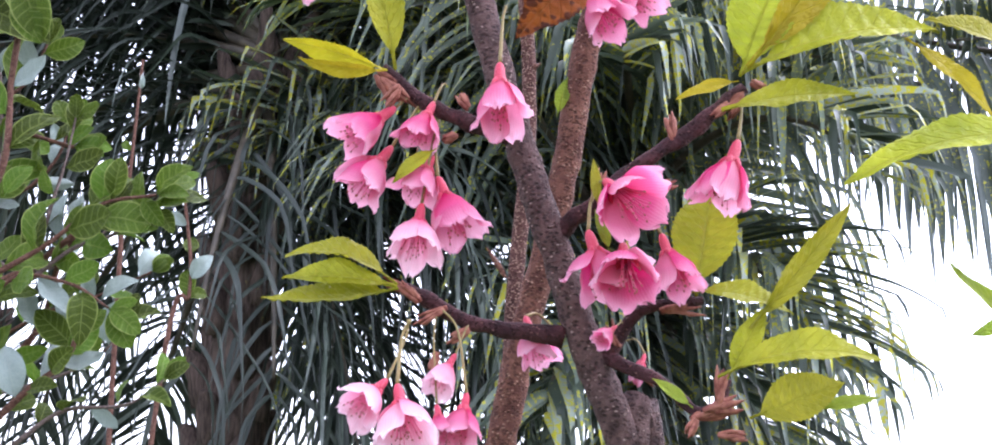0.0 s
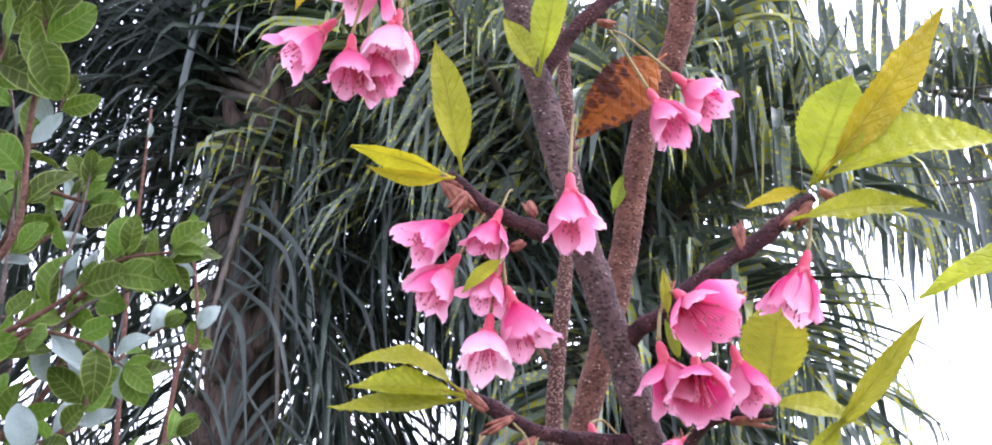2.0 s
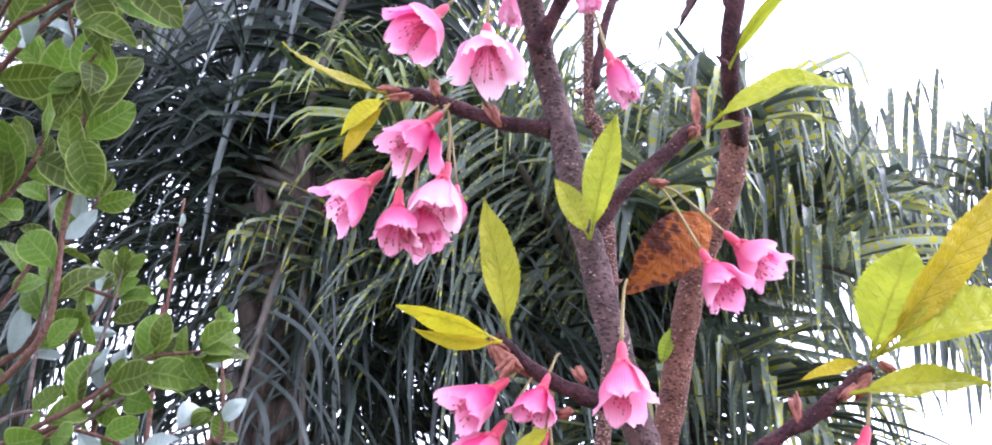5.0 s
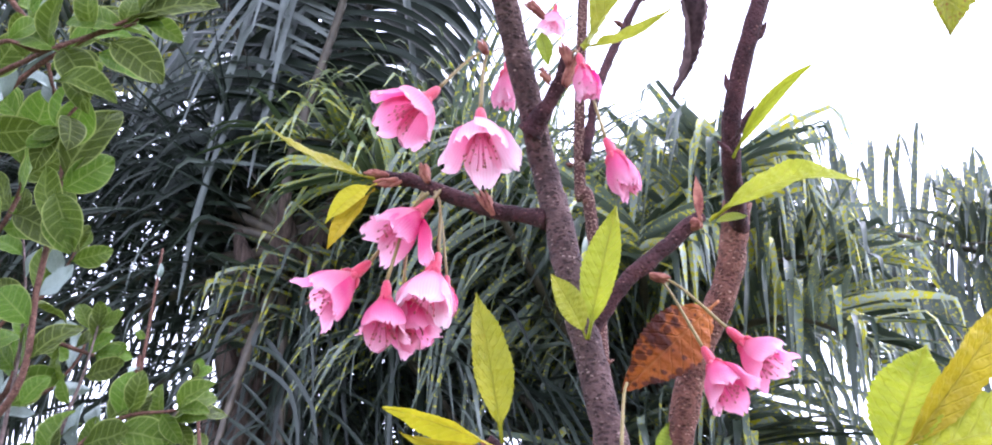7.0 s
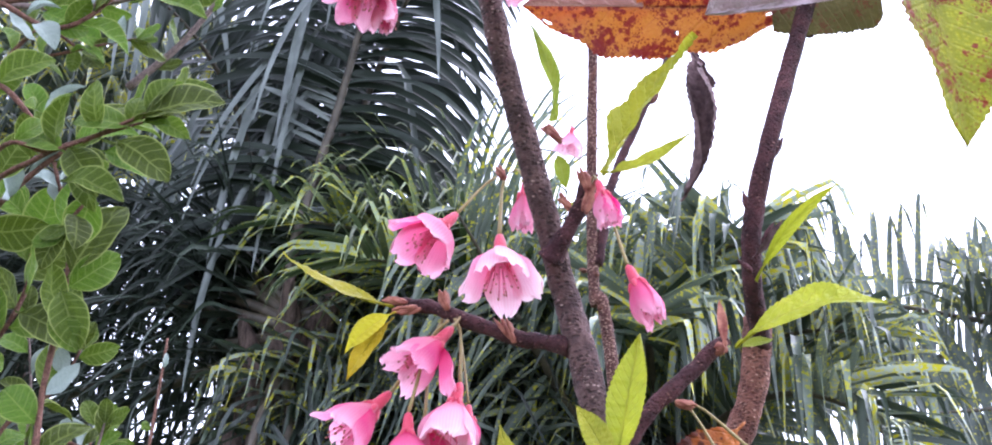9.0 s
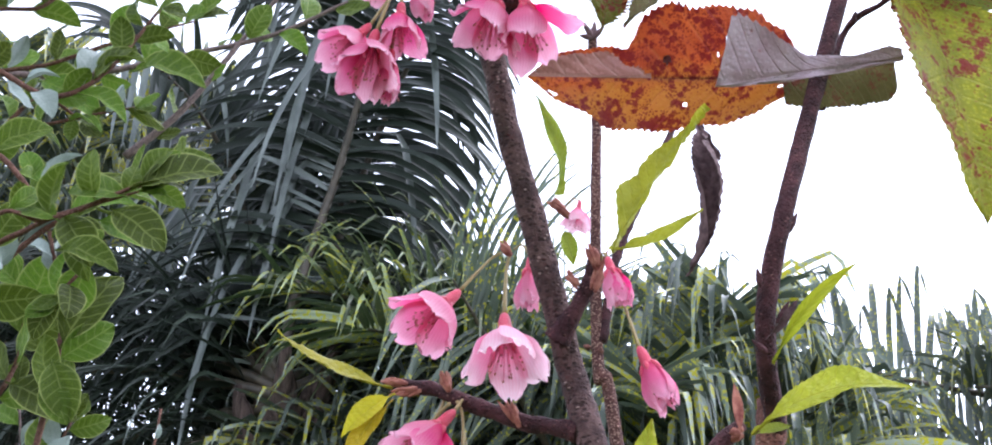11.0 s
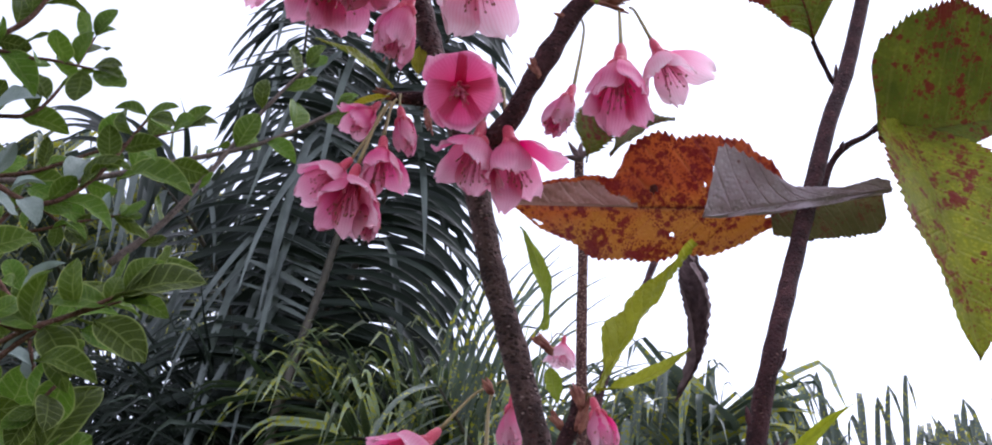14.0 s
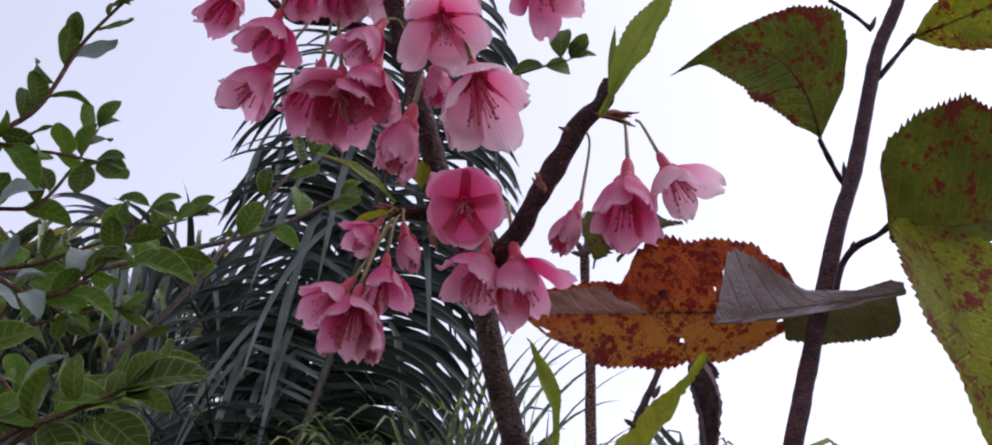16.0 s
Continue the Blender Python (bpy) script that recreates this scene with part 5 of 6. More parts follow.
bud(cherry, (-0.0148, 0.3500, 1.7343), (0.0039, 0.0000, 0.0123), 0.0129, 0.0020, BUD_SCALE, 'bud')
bud(cherry, (-0.0215, 0.3600, 1.7622), (-0.0067, 0.0000, 0.0065), 0.0094, 0.0020, BUD_SCALE, 'bud')
bud(cherry, (-0.0143, 0.2820, 1.8250), (0.0104, 0.0000, -0.0020), 0.0106, 0.0015, BUD_SCALE, 'bud')
bud(cherry, (-0.0206, 0.2860, 1.8219), (-0.0040, 0.0000, 0.0021), 0.0045, 0.0014, BUD_SCALE, 'bud')
bud(cherry, (-0.0280, 0.2920, 1.8081), (-0.0032, 0.0000, 0.0081), 0.0087, 0.0014, BUD_SCALE, 'bud')
bud(cherry, (-0.0679, 0.3160, 1.8181), (-0.0062, 0.0000, 0.0021), 0.0066, 0.0017, BUD_SCALE, 'bud')
bud(cherry, (-0.0392, 0.3100, 1.8151), (-0.0025, 0.0000, -0.0042), 0.0049, 0.0014, BUD_SCALE, 'bud')
bud(cherry, (-0.0580, 0.3150, 1.8122), (0.0020, 0.0000, -0.0083), 0.0085, 0.0012, BUD_SCALE, 'bud')
bud(cherry, (0.0398, 0.3900, 1.7534), (-0.0006, 0.0000, 0.0068), 0.0068, 0.0011, BARK_TWIG, 'side_bud')
bud(cherry, (0.0498, 0.3900, 1.7718), (0.0040, 0.0000, 0.0083), 0.0092, 0.0011, BARK_TWIG, 'side_bud')
bud(cherry, (0.0404, 0.3900, 1.7314), (-0.0047, 0.0000, 0.0043), 0.0064, 0.0011, BARK_TWIG, 'side_bud')
bud(cherry, (0.0901, 0.4150, 1.9055), (0.0009, 0.0000, 0.0090), 0.0091, 0.0011, BARK_TWIG, 'side_bud')
bud(cherry, (0.0875, 0.4150, 1.8725), (0.0020, 0.0000, 0.0056), 0.0059, 0.0011, BARK_TWIG, 'side_bud')
bud(cherry, (0.1118, 0.4150, 1.9821), (0.0040, 0.0000, 0.0090), 0.0099, 0.0011, BARK_TWIG, 'side_bud')
bud(cherry, (0.0439, 0.3900, 1.7412), (0.0046, 0.0000, 0.0078), 0.0091, 0.0011, BARK_TWIG, 'side_bud')
bud(cherry, (0.0514, 0.3950, 1.7752), (0.0034, 0.0000, 0.0064), 0.0073, 0.0011, BARK_TWIG, 'side_bud')
bud(cherry, (0.0265, 0.5980, 1.8941), (-0.0048, 0.0000, 0.0036), 0.0060, 0.0015, BARK_RED, 'side_bud')
bud(cherry, (0.0368, 0.5980, 1.9091), (0.0042, 0.0000, 0.0076), 0.0087, 0.0015, BARK_RED, 'side_bud')
bud(cherry, (0.0058, 0.5980, 1.9220), (0.0035, 0.0000, 0.0116), 0.0121, 0.0015, BARK_RED, 'side_bud')
bud(cherry, (0.0067, 0.5980, 1.7953), (0.0047, 0.0000, 0.0033), 0.0057, 0.0015, BARK_RED, 'side_bud')
bud(cherry, (0.0075, 0.5980, 1.8124), (-0.0032, 0.0000, 0.0033), 0.0046, 0.0015, BARK_RED, 'side_bud')
bud(cherry, (0.0048, 0.5980, 1.6112), (-0.0095, 0.0000, 0.0152), 0.0180, 0.0015, BARK_RED, 'side_bud')
bud(cherry, (0.0167, 0.5980, 1.7148), (0.0053, 0.0000, 0.0033), 0.0062, 0.0015, BARK_RED, 'side_bud')
bud(cherry, (0.0018, 0.5980, 1.8150), (-0.0040, 0.0000, 0.0016), 0.0043, 0.0015, BARK_RED, 'side_bud')
bud(cherry, (0.0625, 0.3660, 1.5319), (0.0029, 0.0000, 0.0143), 0.0146, 0.0020, BUD_SCALE, 'bud')
bud(cherry, (0.0598, 0.3660, 1.5301), (0.0122, 0.0000, 0.0032), 0.0126, 0.0024, BUD_SCALE, 'bud')
bud(cherry, (0.0631, 0.3660, 1.5230), (0.0097, 0.0000, -0.0004), 0.0097, 0.0020, BUD_SCALE, 'bud')
bud(cherry, (0.0561, 0.3660, 1.5274), (-0.0029, 0.0000, -0.0061), 0.0068, 0.0020, BUD_SCALE, 'bud')
bud(cherry, (-0.0232, 0.3780, 1.5636), (-0.0076, 0.0000, 0.0067), 0.0101, 0.0020, BUD_SCALE, 'bud')
bud(cherry, (-0.0157, 0.3780, 1.5608), (-0.0111, 0.0000, -0.0057), 0.0125, 0.0019, BUD_SCALE, 'bud')
bud(cherry, (-0.0290, 0.3660, 1.6255), (-0.0055, 0.0000, -0.0079), 0.0096, 0.0020, BUD_SCALE, 'bud')
bud(cherry, (0.0680, 0.3620, 1.6192), (-0.0058, 0.0000, -0.0049), 0.0075, 0.0020, BUD_SCALE, 'bud')
bud(cherry, (0.0758, 0.3620, 1.6261), (0.0045, 0.0000, -0.0039), 0.0060, 0.0020, BUD_SCALE, 'bud')
bud(cherry, (-0.0645, 0.3820, 1.7152), (-0.0092, 0.0000, -0.0024), 0.0095, 0.0020, BUD_SCALE, 'bud')
bud(cherry, (-0.0139, 0.3480, 1.7395), (-0.0026, 0.0000, 0.0082), 0.0086, 0.0020, BUD_SCALE, 'bud')
bud(cherry, (-0.0193, 0.3520, 1.7352), (-0.0036, 0.0000, 0.0061), 0.0071, 0.0014, BUD_SCALE, 'bud')
flower(cherry, (0.0011, 0.3500, 1.6276), (0.0011, 0.3440, 1.6078), (0.0030, 0.3540, 1.6467), 'bell', 1.06)
flower(cherry, (-0.0185, 0.3670, 1.6215), (-0.0232, 0.3610, 1.6080), (-0.0150, 0.3710, 1.6285), 'bell', 1.1)
flower(cherry, (-0.0300, 0.3680, 1.6202), (-0.0441, 0.3620, 1.6076), (-0.0237, 0.3720, 1.6255), 'bell', 1.06)
flower(cherry, (-0.0306, 0.3660, 1.6075), (-0.0407, 0.3600, 1.5919), (-0.0226, 0.3700, 1.6219), 'bell', 1.06)
flower(cherry, (-0.0185, 0.3680, 1.6055), (-0.0236, 0.3620, 1.5911), (-0.0179, 0.3720, 1.6185), 'bell', 1.06)
flower(cherry, (-0.0171, 0.3660, 1.5982), (-0.0103, 0.3600, 1.5794), (-0.0169, 0.3700, 1.6169), 'bell', 1.06)
flower(cherry, (-0.0214, 0.3620, 1.5892), (-0.0233, 0.3560, 1.5720), (-0.0172, 0.3660, 1.6147), 'pale', 1.06)
flower(cherry, (0.0312, 0.3600, 1.5956), (0.0400, 0.3440, 1.5824), (0.0277, 0.3640, 1.5901), 'open', 1.0)
flower(cherry, (0.0703, 0.3600, 1.6076), (0.0630, 0.3560, 1.5877), (0.0721, 0.3640, 1.6199), 'bell', 1.06)
flower(cherry, (0.0265, 0.3620, 1.5812), (0.0311, 0.3560, 1.5617), (0.0298, 0.3660, 1.5925), 'bell', 1.06)
flower(cherry, (0.0360, 0.3580, 1.5766), (0.0360, 0.3440, 1.5601), (0.0331, 0.3620, 1.5933), 'open', 1.0)
flower(cherry, (0.0474, 0.3620, 1.5802), (0.0517, 0.3580, 1.5633), (0.0372, 0.3660, 1.5944), 'bell', 1.06)
flower(cherry, (0.0090, 0.3950, 1.5615), (0.0135, 0.3890, 1.5462), (0.0189, 0.3990, 1.5572), 'bell', 1.06)
flower(cherry, (-0.0290, 0.3450, 1.5367), (-0.0365, 0.3350, 1.5275), (-0.0240, 0.3490, 1.5535), 'pale', 1.06)
flower(cherry, (-0.0259, 0.3400, 1.5349), (-0.0222, 0.3300, 1.5192), (-0.0228, 0.3440, 1.5527), 'pale', 1.06)
flower(cherry, (-0.0113, 0.3600, 1.5454), (-0.0167, 0.3560, 1.5353), (-0.0079, 0.3640, 1.5540), 'pale', 1.06)
flower(cherry, (-0.0080, 0.3550, 1.5340), (-0.0100, 0.3490, 1.5211), (-0.0149, 0.3590, 1.5577), 'bell', 1.06)
flower(cherry, (-0.0162, 0.3550, 1.5309), (-0.0142, 0.3490, 1.5203), (-0.0167, 0.3590, 1.5559), 'bell', 1.06)
flower(cherry, (0.0353, 0.3750, 1.5556), (0.0294, 0.3710, 1.5504), (0.0376, 0.3790, 1.5553), 'bell', 1.06)
flower(cherry, (0.0463, 0.4000, 1.5504), (0.0418, 0.3960, 1.5402), (0.0400, 0.4040, 1.5549), 'closed', 0.92)
flower(cherry, (-0.0533, 0.3780, 1.7075), (-0.0666, 0.3720, 1.6910), (-0.0509, 0.3820, 1.7116), 'bell', 1.06)
flower(cherry, (-0.0712, 0.3800, 1.6877), (-0.0856, 0.3740, 1.6718), (-0.0563, 0.3840, 1.7140), 'bell', 1.06)
flower(cherry, (-0.0506, 0.3760, 1.6897), (-0.0546, 0.3680, 1.6666), (-0.0529, 0.3800, 1.7111), 'pale', 0.9328)
flower(cherry, (-0.0651, 0.3720, 1.6793), (-0.0646, 0.3660, 1.6577), (-0.0546, 0.3760, 1.7092), 'bell', 0.9752)
flower(cherry, (-0.0609, 0.3800, 1.6804), (-0.0547, 0.3740, 1.6606), (-0.0542, 0.3840, 1.7129), 'bell', 0.954)
flower(cherry, (-0.0482, 0.3840, 1.6854), (-0.0475, 0.3780, 1.6703), (-0.0534, 0.3880, 1.7143), 'closed', 0.954)
flower(cherry, (0.0361, 0.3850, 1.6720), (0.0496, 0.3810, 1.6578), (0.0179, 0.3890, 1.6883), 'bell', 1.06)
flower(cherry, (0.0279, 0.3800, 1.6645), (0.0356, 0.3740, 1.6479), (0.0163, 0.3840, 1.6863), 'bell', 1.06)
flower(cherry, (-0.0528, 0.3720, 1.7424), (-0.0647, 0.3640, 1.7258), (-0.0408, 0.3760, 1.7570), 'open', 1.06)
flower(cherry, (-0.0395, 0.3620, 1.7309), (-0.0381, 0.3500, 1.7058), (-0.0383, 0.3660, 1.7510), 'pale', 0.9116)
flower(cherry, (-0.0317, 0.3850, 1.7604), (-0.0325, 0.3830, 1.7439), (-0.0368, 0.3890, 1.7646), 'closed', 1.06)
flower(cherry, (-0.0114, 0.3450, 1.7411), (-0.0084, 0.3410, 1.7263), (-0.0129, 0.3490, 1.7420), 'closed', 1.06)
flower(cherry, (-0.0036, 0.3450, 1.7147), (0.0029, 0.3410, 1.6974), (-0.0076, 0.3490, 1.7339), 'closed', 1.06)
flower(cherry, (-0.0169, 0.3720, 1.7731), (-0.0192, 0.3700, 1.7587), (-0.0218, 0.3760, 1.7718), 'pale', 0.742)
flower(cherry, (-0.0652, 0.3120, 1.8117), (-0.0619, 0.3102, 1.7957), (-0.0652, 0.3160, 1.8181), 'closed', 0.96)
flower(cherry, (-0.0707, 0.3120, 1.8131), (-0.0773, 0.3090, 1.8007), (-0.0679, 0.3160, 1.8181), 'bell', 0.96)
flower(cherry, (-0.0685, 0.3080, 1.7987), (-0.0683, 0.3044, 1.7805), (-0.0662, 0.3120, 1.8142), 'bell', 0.96)
flower(cherry, (-0.0762, 0.3060, 1.7899), (-0.0855, 0.3012, 1.7738), (-0.0680, 0.3100, 1.8117), 'open', 0.88)
flower(cherry, (-0.0742, 0.3040, 1.7867), (-0.0770, 0.2992, 1.7656), (-0.0674, 0.3080, 1.8103), 'bell', 0.96)
flower(cherry, (-0.0704, 0.3080, 1.7836), (-0.0710, 0.3062, 1.7658), (-0.0668, 0.3120, 1.8131), 'closed', 0.96)
flower(cherry, (-0.0489, 0.3030, 1.8124), (-0.0466, 0.2850, 1.7927), (-0.0512, 0.3070, 1.8212), 'flat', 0.62)
flower(cherry, (-0.0421, 0.3040, 1.8016), (-0.0456, 0.3016, 1.7795), (-0.0375, 0.3080, 1.8157), 'bell', 0.96)
flower(cherry, (-0.0359, 0.3020, 1.7993), (-0.0325, 0.2996, 1.7765), (-0.0367, 0.3060, 1.8139), 'bell', 0.96)
flower(cherry, (0.0003, 0.2820, 1.8123), (0.0061, 0.2796, 1.7944), (-0.0042, 0.2860, 1.8263), 'pale', 0.96)
flower(cherry, (-0.0077, 0.2800, 1.8087), (-0.0095, 0.2770, 1.7850), (-0.0077, 0.2840, 1.8246), 'bell', 0.96)
flower(cherry, (-0.0192, 0.2860, 1.8002), (-0.0248, 0.2836, 1.7839), (-0.0170, 0.2900, 1.8263), 'closed', 0.96)
flower(cherry, (-0.1032, 0.3080, 1.8683), (-0.1139, 0.3050, 1.8470), (-0.0961, 0.3120, 1.8870), 'bell', 0.96)
flower(cherry, (-0.0907, 0.3060, 1.8648), (-0.0916, 0.3030, 1.8386), (-0.0893, 0.3100, 1.8878), 'bell', 0.96)
flower(cherry, (-0.0844, 0.3020, 1.8588), (-0.0805, 0.2984, 1.8311), (-0.0882, 0.3060, 1.8833), 'open', 0.88)
flower(cherry, (-0.0736, 0.3000, 1.8619), (-0.0763, 0.2970, 1.8382), (-0.0765, 0.3040, 1.8743), 'bell', 0.96)
flower(cherry, (-0.0726, 0.3000, 1.8755), (-0.0805, 0.2970, 1.8567), (-0.0673, 0.3040, 1.8744), 'bell', 0.96)
flower(cherry, (-0.0628, 0.2980, 1.8414), (-0.0675, 0.2950, 1.8145), (-0.0613, 0.3020, 1.8554), 'closed', 0.96)
flower(cherry, (-0.0565, 0.2900, 1.8696), (-0.0525, 0.2780, 1.8462), (-0.0622, 0.2940, 1.8747), 'pale_open', 0.88)
flower(cherry, (-0.0472, 0.2880, 1.8487), (-0.0422, 0.2832, 1.8205), (-0.0520, 0.2920, 1.8654), 'pale_open', 0.88)
flower(cherry, (-0.0574, 0.3000, 1.8608), (-0.0566, 0.2970, 1.8406), (-0.0617, 0.3040, 1.8719), 'closed', 0.96)
flower(cherry, (-0.1186, 0.3100, 1.9010), (-0.1250, 0.3070, 1.8806), (-0.1097, 0.3140, 1.9137), 'bell', 0.96)
flower(cherry, (-0.1042, 0.3040, 1.8830), (-0.1075, 0.3004, 1.8620), (-0.0999, 0.3080, 1.9018), 'bell', 0.96)
flower(cherry, (-0.0978, 0.3060, 1.9025), (-0.0993, 0.3030, 1.8821), (-0.0930, 0.3100, 1.9096), 'bell', 0.96)
flower(cherry, (-0.0883, 0.3020, 1.8970), (-0.0846, 0.2990, 1.8770), (-0.0843, 0.3060, 1.9026), 'bell', 0.96)
flower(cherry, (-0.0687, 0.3040, 1.9034), (-0.0778, 0.3004, 1.8836), (-0.0693, 0.3080, 1.9105), 'pale', 0.96)
flower(cherry, (-0.0278, 0.2900, 1.8915), (-0.0259, 0.2864, 1.8663), (-0.0379, 0.2940, 1.9011), 'bell', 0.96)
blade('leaf', cherry, (-0.0285, 0.3720, 1.5664), (-0.0686, 0.3720, 1.5635), (0, -0.6, 0.75), 0.33, YOUNG, -0.05, 0.4, seed=101, label='')
blade('leaf', cherry, (-0.0290, 0.3740, 1.5680), (-0.0632, 0.3790, 1.5772), (0, -0.55, 0.8), 0.36, YOUNG, 0.14, 0.4, seed=102, label='')
blade('leaf', cherry, (-0.0288, 0.3720, 1.5669), (-0.0627, 0.3720, 1.5692), (0, -0.75, 0.6), 0.34, YOUNG, 0.06, 0.4, seed=103, label='')
blade('leaf', cherry, (-0.0322, 0.3620, 1.6296), (-0.0632, 0.3620, 1.6395), (0, -0.6, -0.7), 0.28, YELLOW, -0.05, 0.4, seed=104, label='')
blade('leaf', cherry, (-0.0320, 0.3600, 1.6293), (-0.0579, 0.3560, 1.6318), (0, -0.6, -0.7), 0.22, YELLOW, 0.1, 0.4, seed=105, label='')
blade('leaf', cherry, (-0.0300, 0.3660, 1.6315), (-0.0388, 0.3640, 1.6740), (0.25, -0.95, 0.1), 0.28, YOUNG, 0.03, 0.35, seed=106, label='')
blade('leaf', cherry, (0.0717, 0.3620, 1.6265), (0.0528, 0.3620, 1.6206), (0, -0.9, 0.45), 0.26, YELLOW, 0.05, 0.3, seed=107, label='')
blade('leaf', cherry, (0.0654, 0.3580, 1.6160), (0.1028, 0.3520, 1.6188), (0, -0.85, 0.6), 0.32, YOUNG, 0.06, 0.3, seed=108, label='')
blade('leaf', cherry, (0.0704, 0.3540, 1.6250), (0.0848, 0.3540, 1.6596), (-0.3, -0.95, 0), 0.55, YOUNG, 0.05, 0.25, seed=109, label='')
blade('leaf', cherry, (0.0707, 0.3520, 1.6256), (0.1269, 0.3480, 1.6365), (0, -0.75, 0.65), 0.4, YOUNG, 0.1, 0.35, seed=110, label='')
blade('leaf', cherry, (0.0719, 0.3500, 1.6263), (0.1101, 0.3460, 1.6774), (0.5, -0.9, 0), 0.22, YELLOW, 0.04, 0.3, seed=111, label='')
blade('leaf', cherry, (0.1182, 0.3520, 1.6361), (0.1409, 0.3480, 1.6100), (0.5, -0.9, 0), 0.2, YELLOW, 0.06, 0.3, seed=112, label='')
blade('leaf', cherry, (0.1557, 0.3520, 1.6264), (0.1227, 0.3480, 1.6403), (0, -0.8, 0.6), 0.34, YOUNG, 0.08, 0.3, seed=113, label='')
blade('leaf', cherry, (0.1599, 0.3500, 1.6041), (0.0965, 0.3460, 1.5907), (0, -0.7, 0.7), 0.26, YOUNG, 0.12, 0.35, seed=114, label='')
blade('leaf', cherry, (0.0583, 0.3720, 1.5639), (0.0655, 0.3760, 1.5993), (-0.2, -0.95, 0.1), 0.55, YOUNG, 0.04, 0.25, seed=115, label='')
blade('leaf', cherry, (0.0560, 0.3660, 1.5640), (0.0843, 0.3620, 1.5568), (0, -0.7, 0.7), 0.36, YOUNG, 0.1, 0.3, seed=116, label='')
blade('leaf', cherry, (0.0712, 0.3600, 1.5525), (0.1013, 0.3560, 1.5885), (0.5, -0.85, 0.2), 0.17, YOUNG, 0.03, 0.3, seed=117, label='', twist=40.0)
blade('leaf', cherry, (0.0618, 0.3600, 1.5392), (0.1075, 0.3560, 1.5428), (0, -0.75, 0.65), 0.3, YOUNG, 0.14, 0.35, seed=118, label='')
blade('leaf', cherry, (0.0693, 0.3560, 1.5272), (0.0948, 0.3520, 1.5366), (0, -0.9, 0.3), 0.52, YOUNG, 0.05, 0.25, seed=119, label='')
blade('leaf', cherry, (0.0651, 0.3640, 1.5388), (0.0771, 0.3640, 1.5594), (0, -0.9, 0.45), 0.34, YOUNG, 0.05, 0.3, seed=120, label='')
blade('leaf', cherry, (0.0867, 0.3560, 1.5293), (0.1051, 0.3560, 1.5327), (0, -0.9, 0.45), 0.24, YOUNG_GREEN, 0.06, 0.3, seed=121, label='')
blade('leaf', cherry, (0.0557, 0.3680, 1.5311), (0.0443, 0.3680, 1.5395), (0, -0.9, 0.45), 0.3, YOUNG_GREEN, 0.04, 0.3, seed=122, label='')
blade('leaf', cherry, (0.1520, 0.3600, 1.5525), (0.1283, 0.3600, 1.5720), (0, -0.9, 0.45), 0.18, YOUNG_GREEN, -0.08, 0.3, seed=123, label='')
blade('leaf', cherry, (0.1559, 0.3600, 1.5561), (0.1322, 0.3600, 1.5502), (0, -0.9, 0.45), 0.25, YOUNG_GREEN, 0.04, 0.3, seed=124, label='')
blade('leaf', cherry, (0.0294, 0.3620, 1.5877), (0.0283, 0.3620, 1.6028), (0, -0.9, 0.45), 0.22, YOUNG, 0.03, 0.3, seed=125, label='')
blade('leaf', cherry, (-0.0173, 0.3620, 1.6057), (-0.0297, 0.3580, 1.5942), (0, -0.9, 0.45), 0.3, YOUNG, 0.06, 0.3, seed=126, label='')
blade('leaf', cherry, (0.0216, 0.4400, 1.6402), (0.0263, 0.4400, 1.6556), (0, -0.9, 0.45), 0.34, YOUNG_GREEN, 0.05, 0.3, seed=127, label='')
blade('leaf', cherry, (0.0330, 0.3650, 1.5753), (0.0287, 0.3650, 1.5884), (0, -0.9, 0.45), 0.28, YOUNG_GREEN, 0.05, 0.3, seed=128, label='')
blade('leaf', cherry, (-0.0717, 0.3820, 1.7158), (-0.1071, 0.3820, 1.7330), (0, -0.55, 0.8), 0.22, YOUNG, -0.08, 0.35, seed=129, label='')
blade('leaf', cherry, (-0.0708, 0.3800, 1.7131), (-0.0856, 0.3800, 1.6995), (0, -0.9, 0.45), 0.4, YELLOW, 0.1, 0.35, seed=130, label='')
blade('leaf', cherry, (-0.0713, 0.3800, 1.7113), (-0.0848, 0.3820, 1.6916), (0, -0.9, 0.45), 0.3, YELLOW, 0.1, 0.35, seed=131, label='')
blade('leaf', cherry, (-0.0074, 0.3550, 1.6588), (0.0004, 0.3550, 1.6981), (-0.3, -0.95, 0), 0.28, YOUNG, 0.03, 0.35, seed=132, label='')
blade('leaf', cherry, (-0.0081, 0.3520, 1.6578), (-0.0181, 0.3520, 1.6763), (0.3, -0.95, 0), 0.42, YOUNG, 0.06, 0.3, seed=133, label='')
blade('leaf', cherry, (0.0268, 0.3560, 1.6948), (0.0698, 0.3520, 1.7070), (0, -0.72, 0.68), 0.3, YOUNG, 0.14, 0.35, seed=134, label='')
blade('leaf', cherry, (0.0286, 0.3620, 1.6965), (0.0392, 0.3620, 1.6993), (0, -0.9, 0.45), 0.34, YOUNG_GREEN, 0.04, 0.3, seed=135, label='')
blade('scale', cherry, (0.0254, 0.3640, 1.6967), (0.0246, 0.3640, 1.7122), (0, -0.9, 0.45), 0.2, BUD_SCALE, 0.04, 0.3, seed=136, label='')
blade('leaf', cherry, (0.0350, 0.3600, 1.7163), (0.0570, 0.3400, 1.7388), (0.4, -0.9, 0.1), 0.125, YOUNG, 0.04, 0.45, seed=137, label='', twist=60.0, sway=-0.09, wave=0.03)
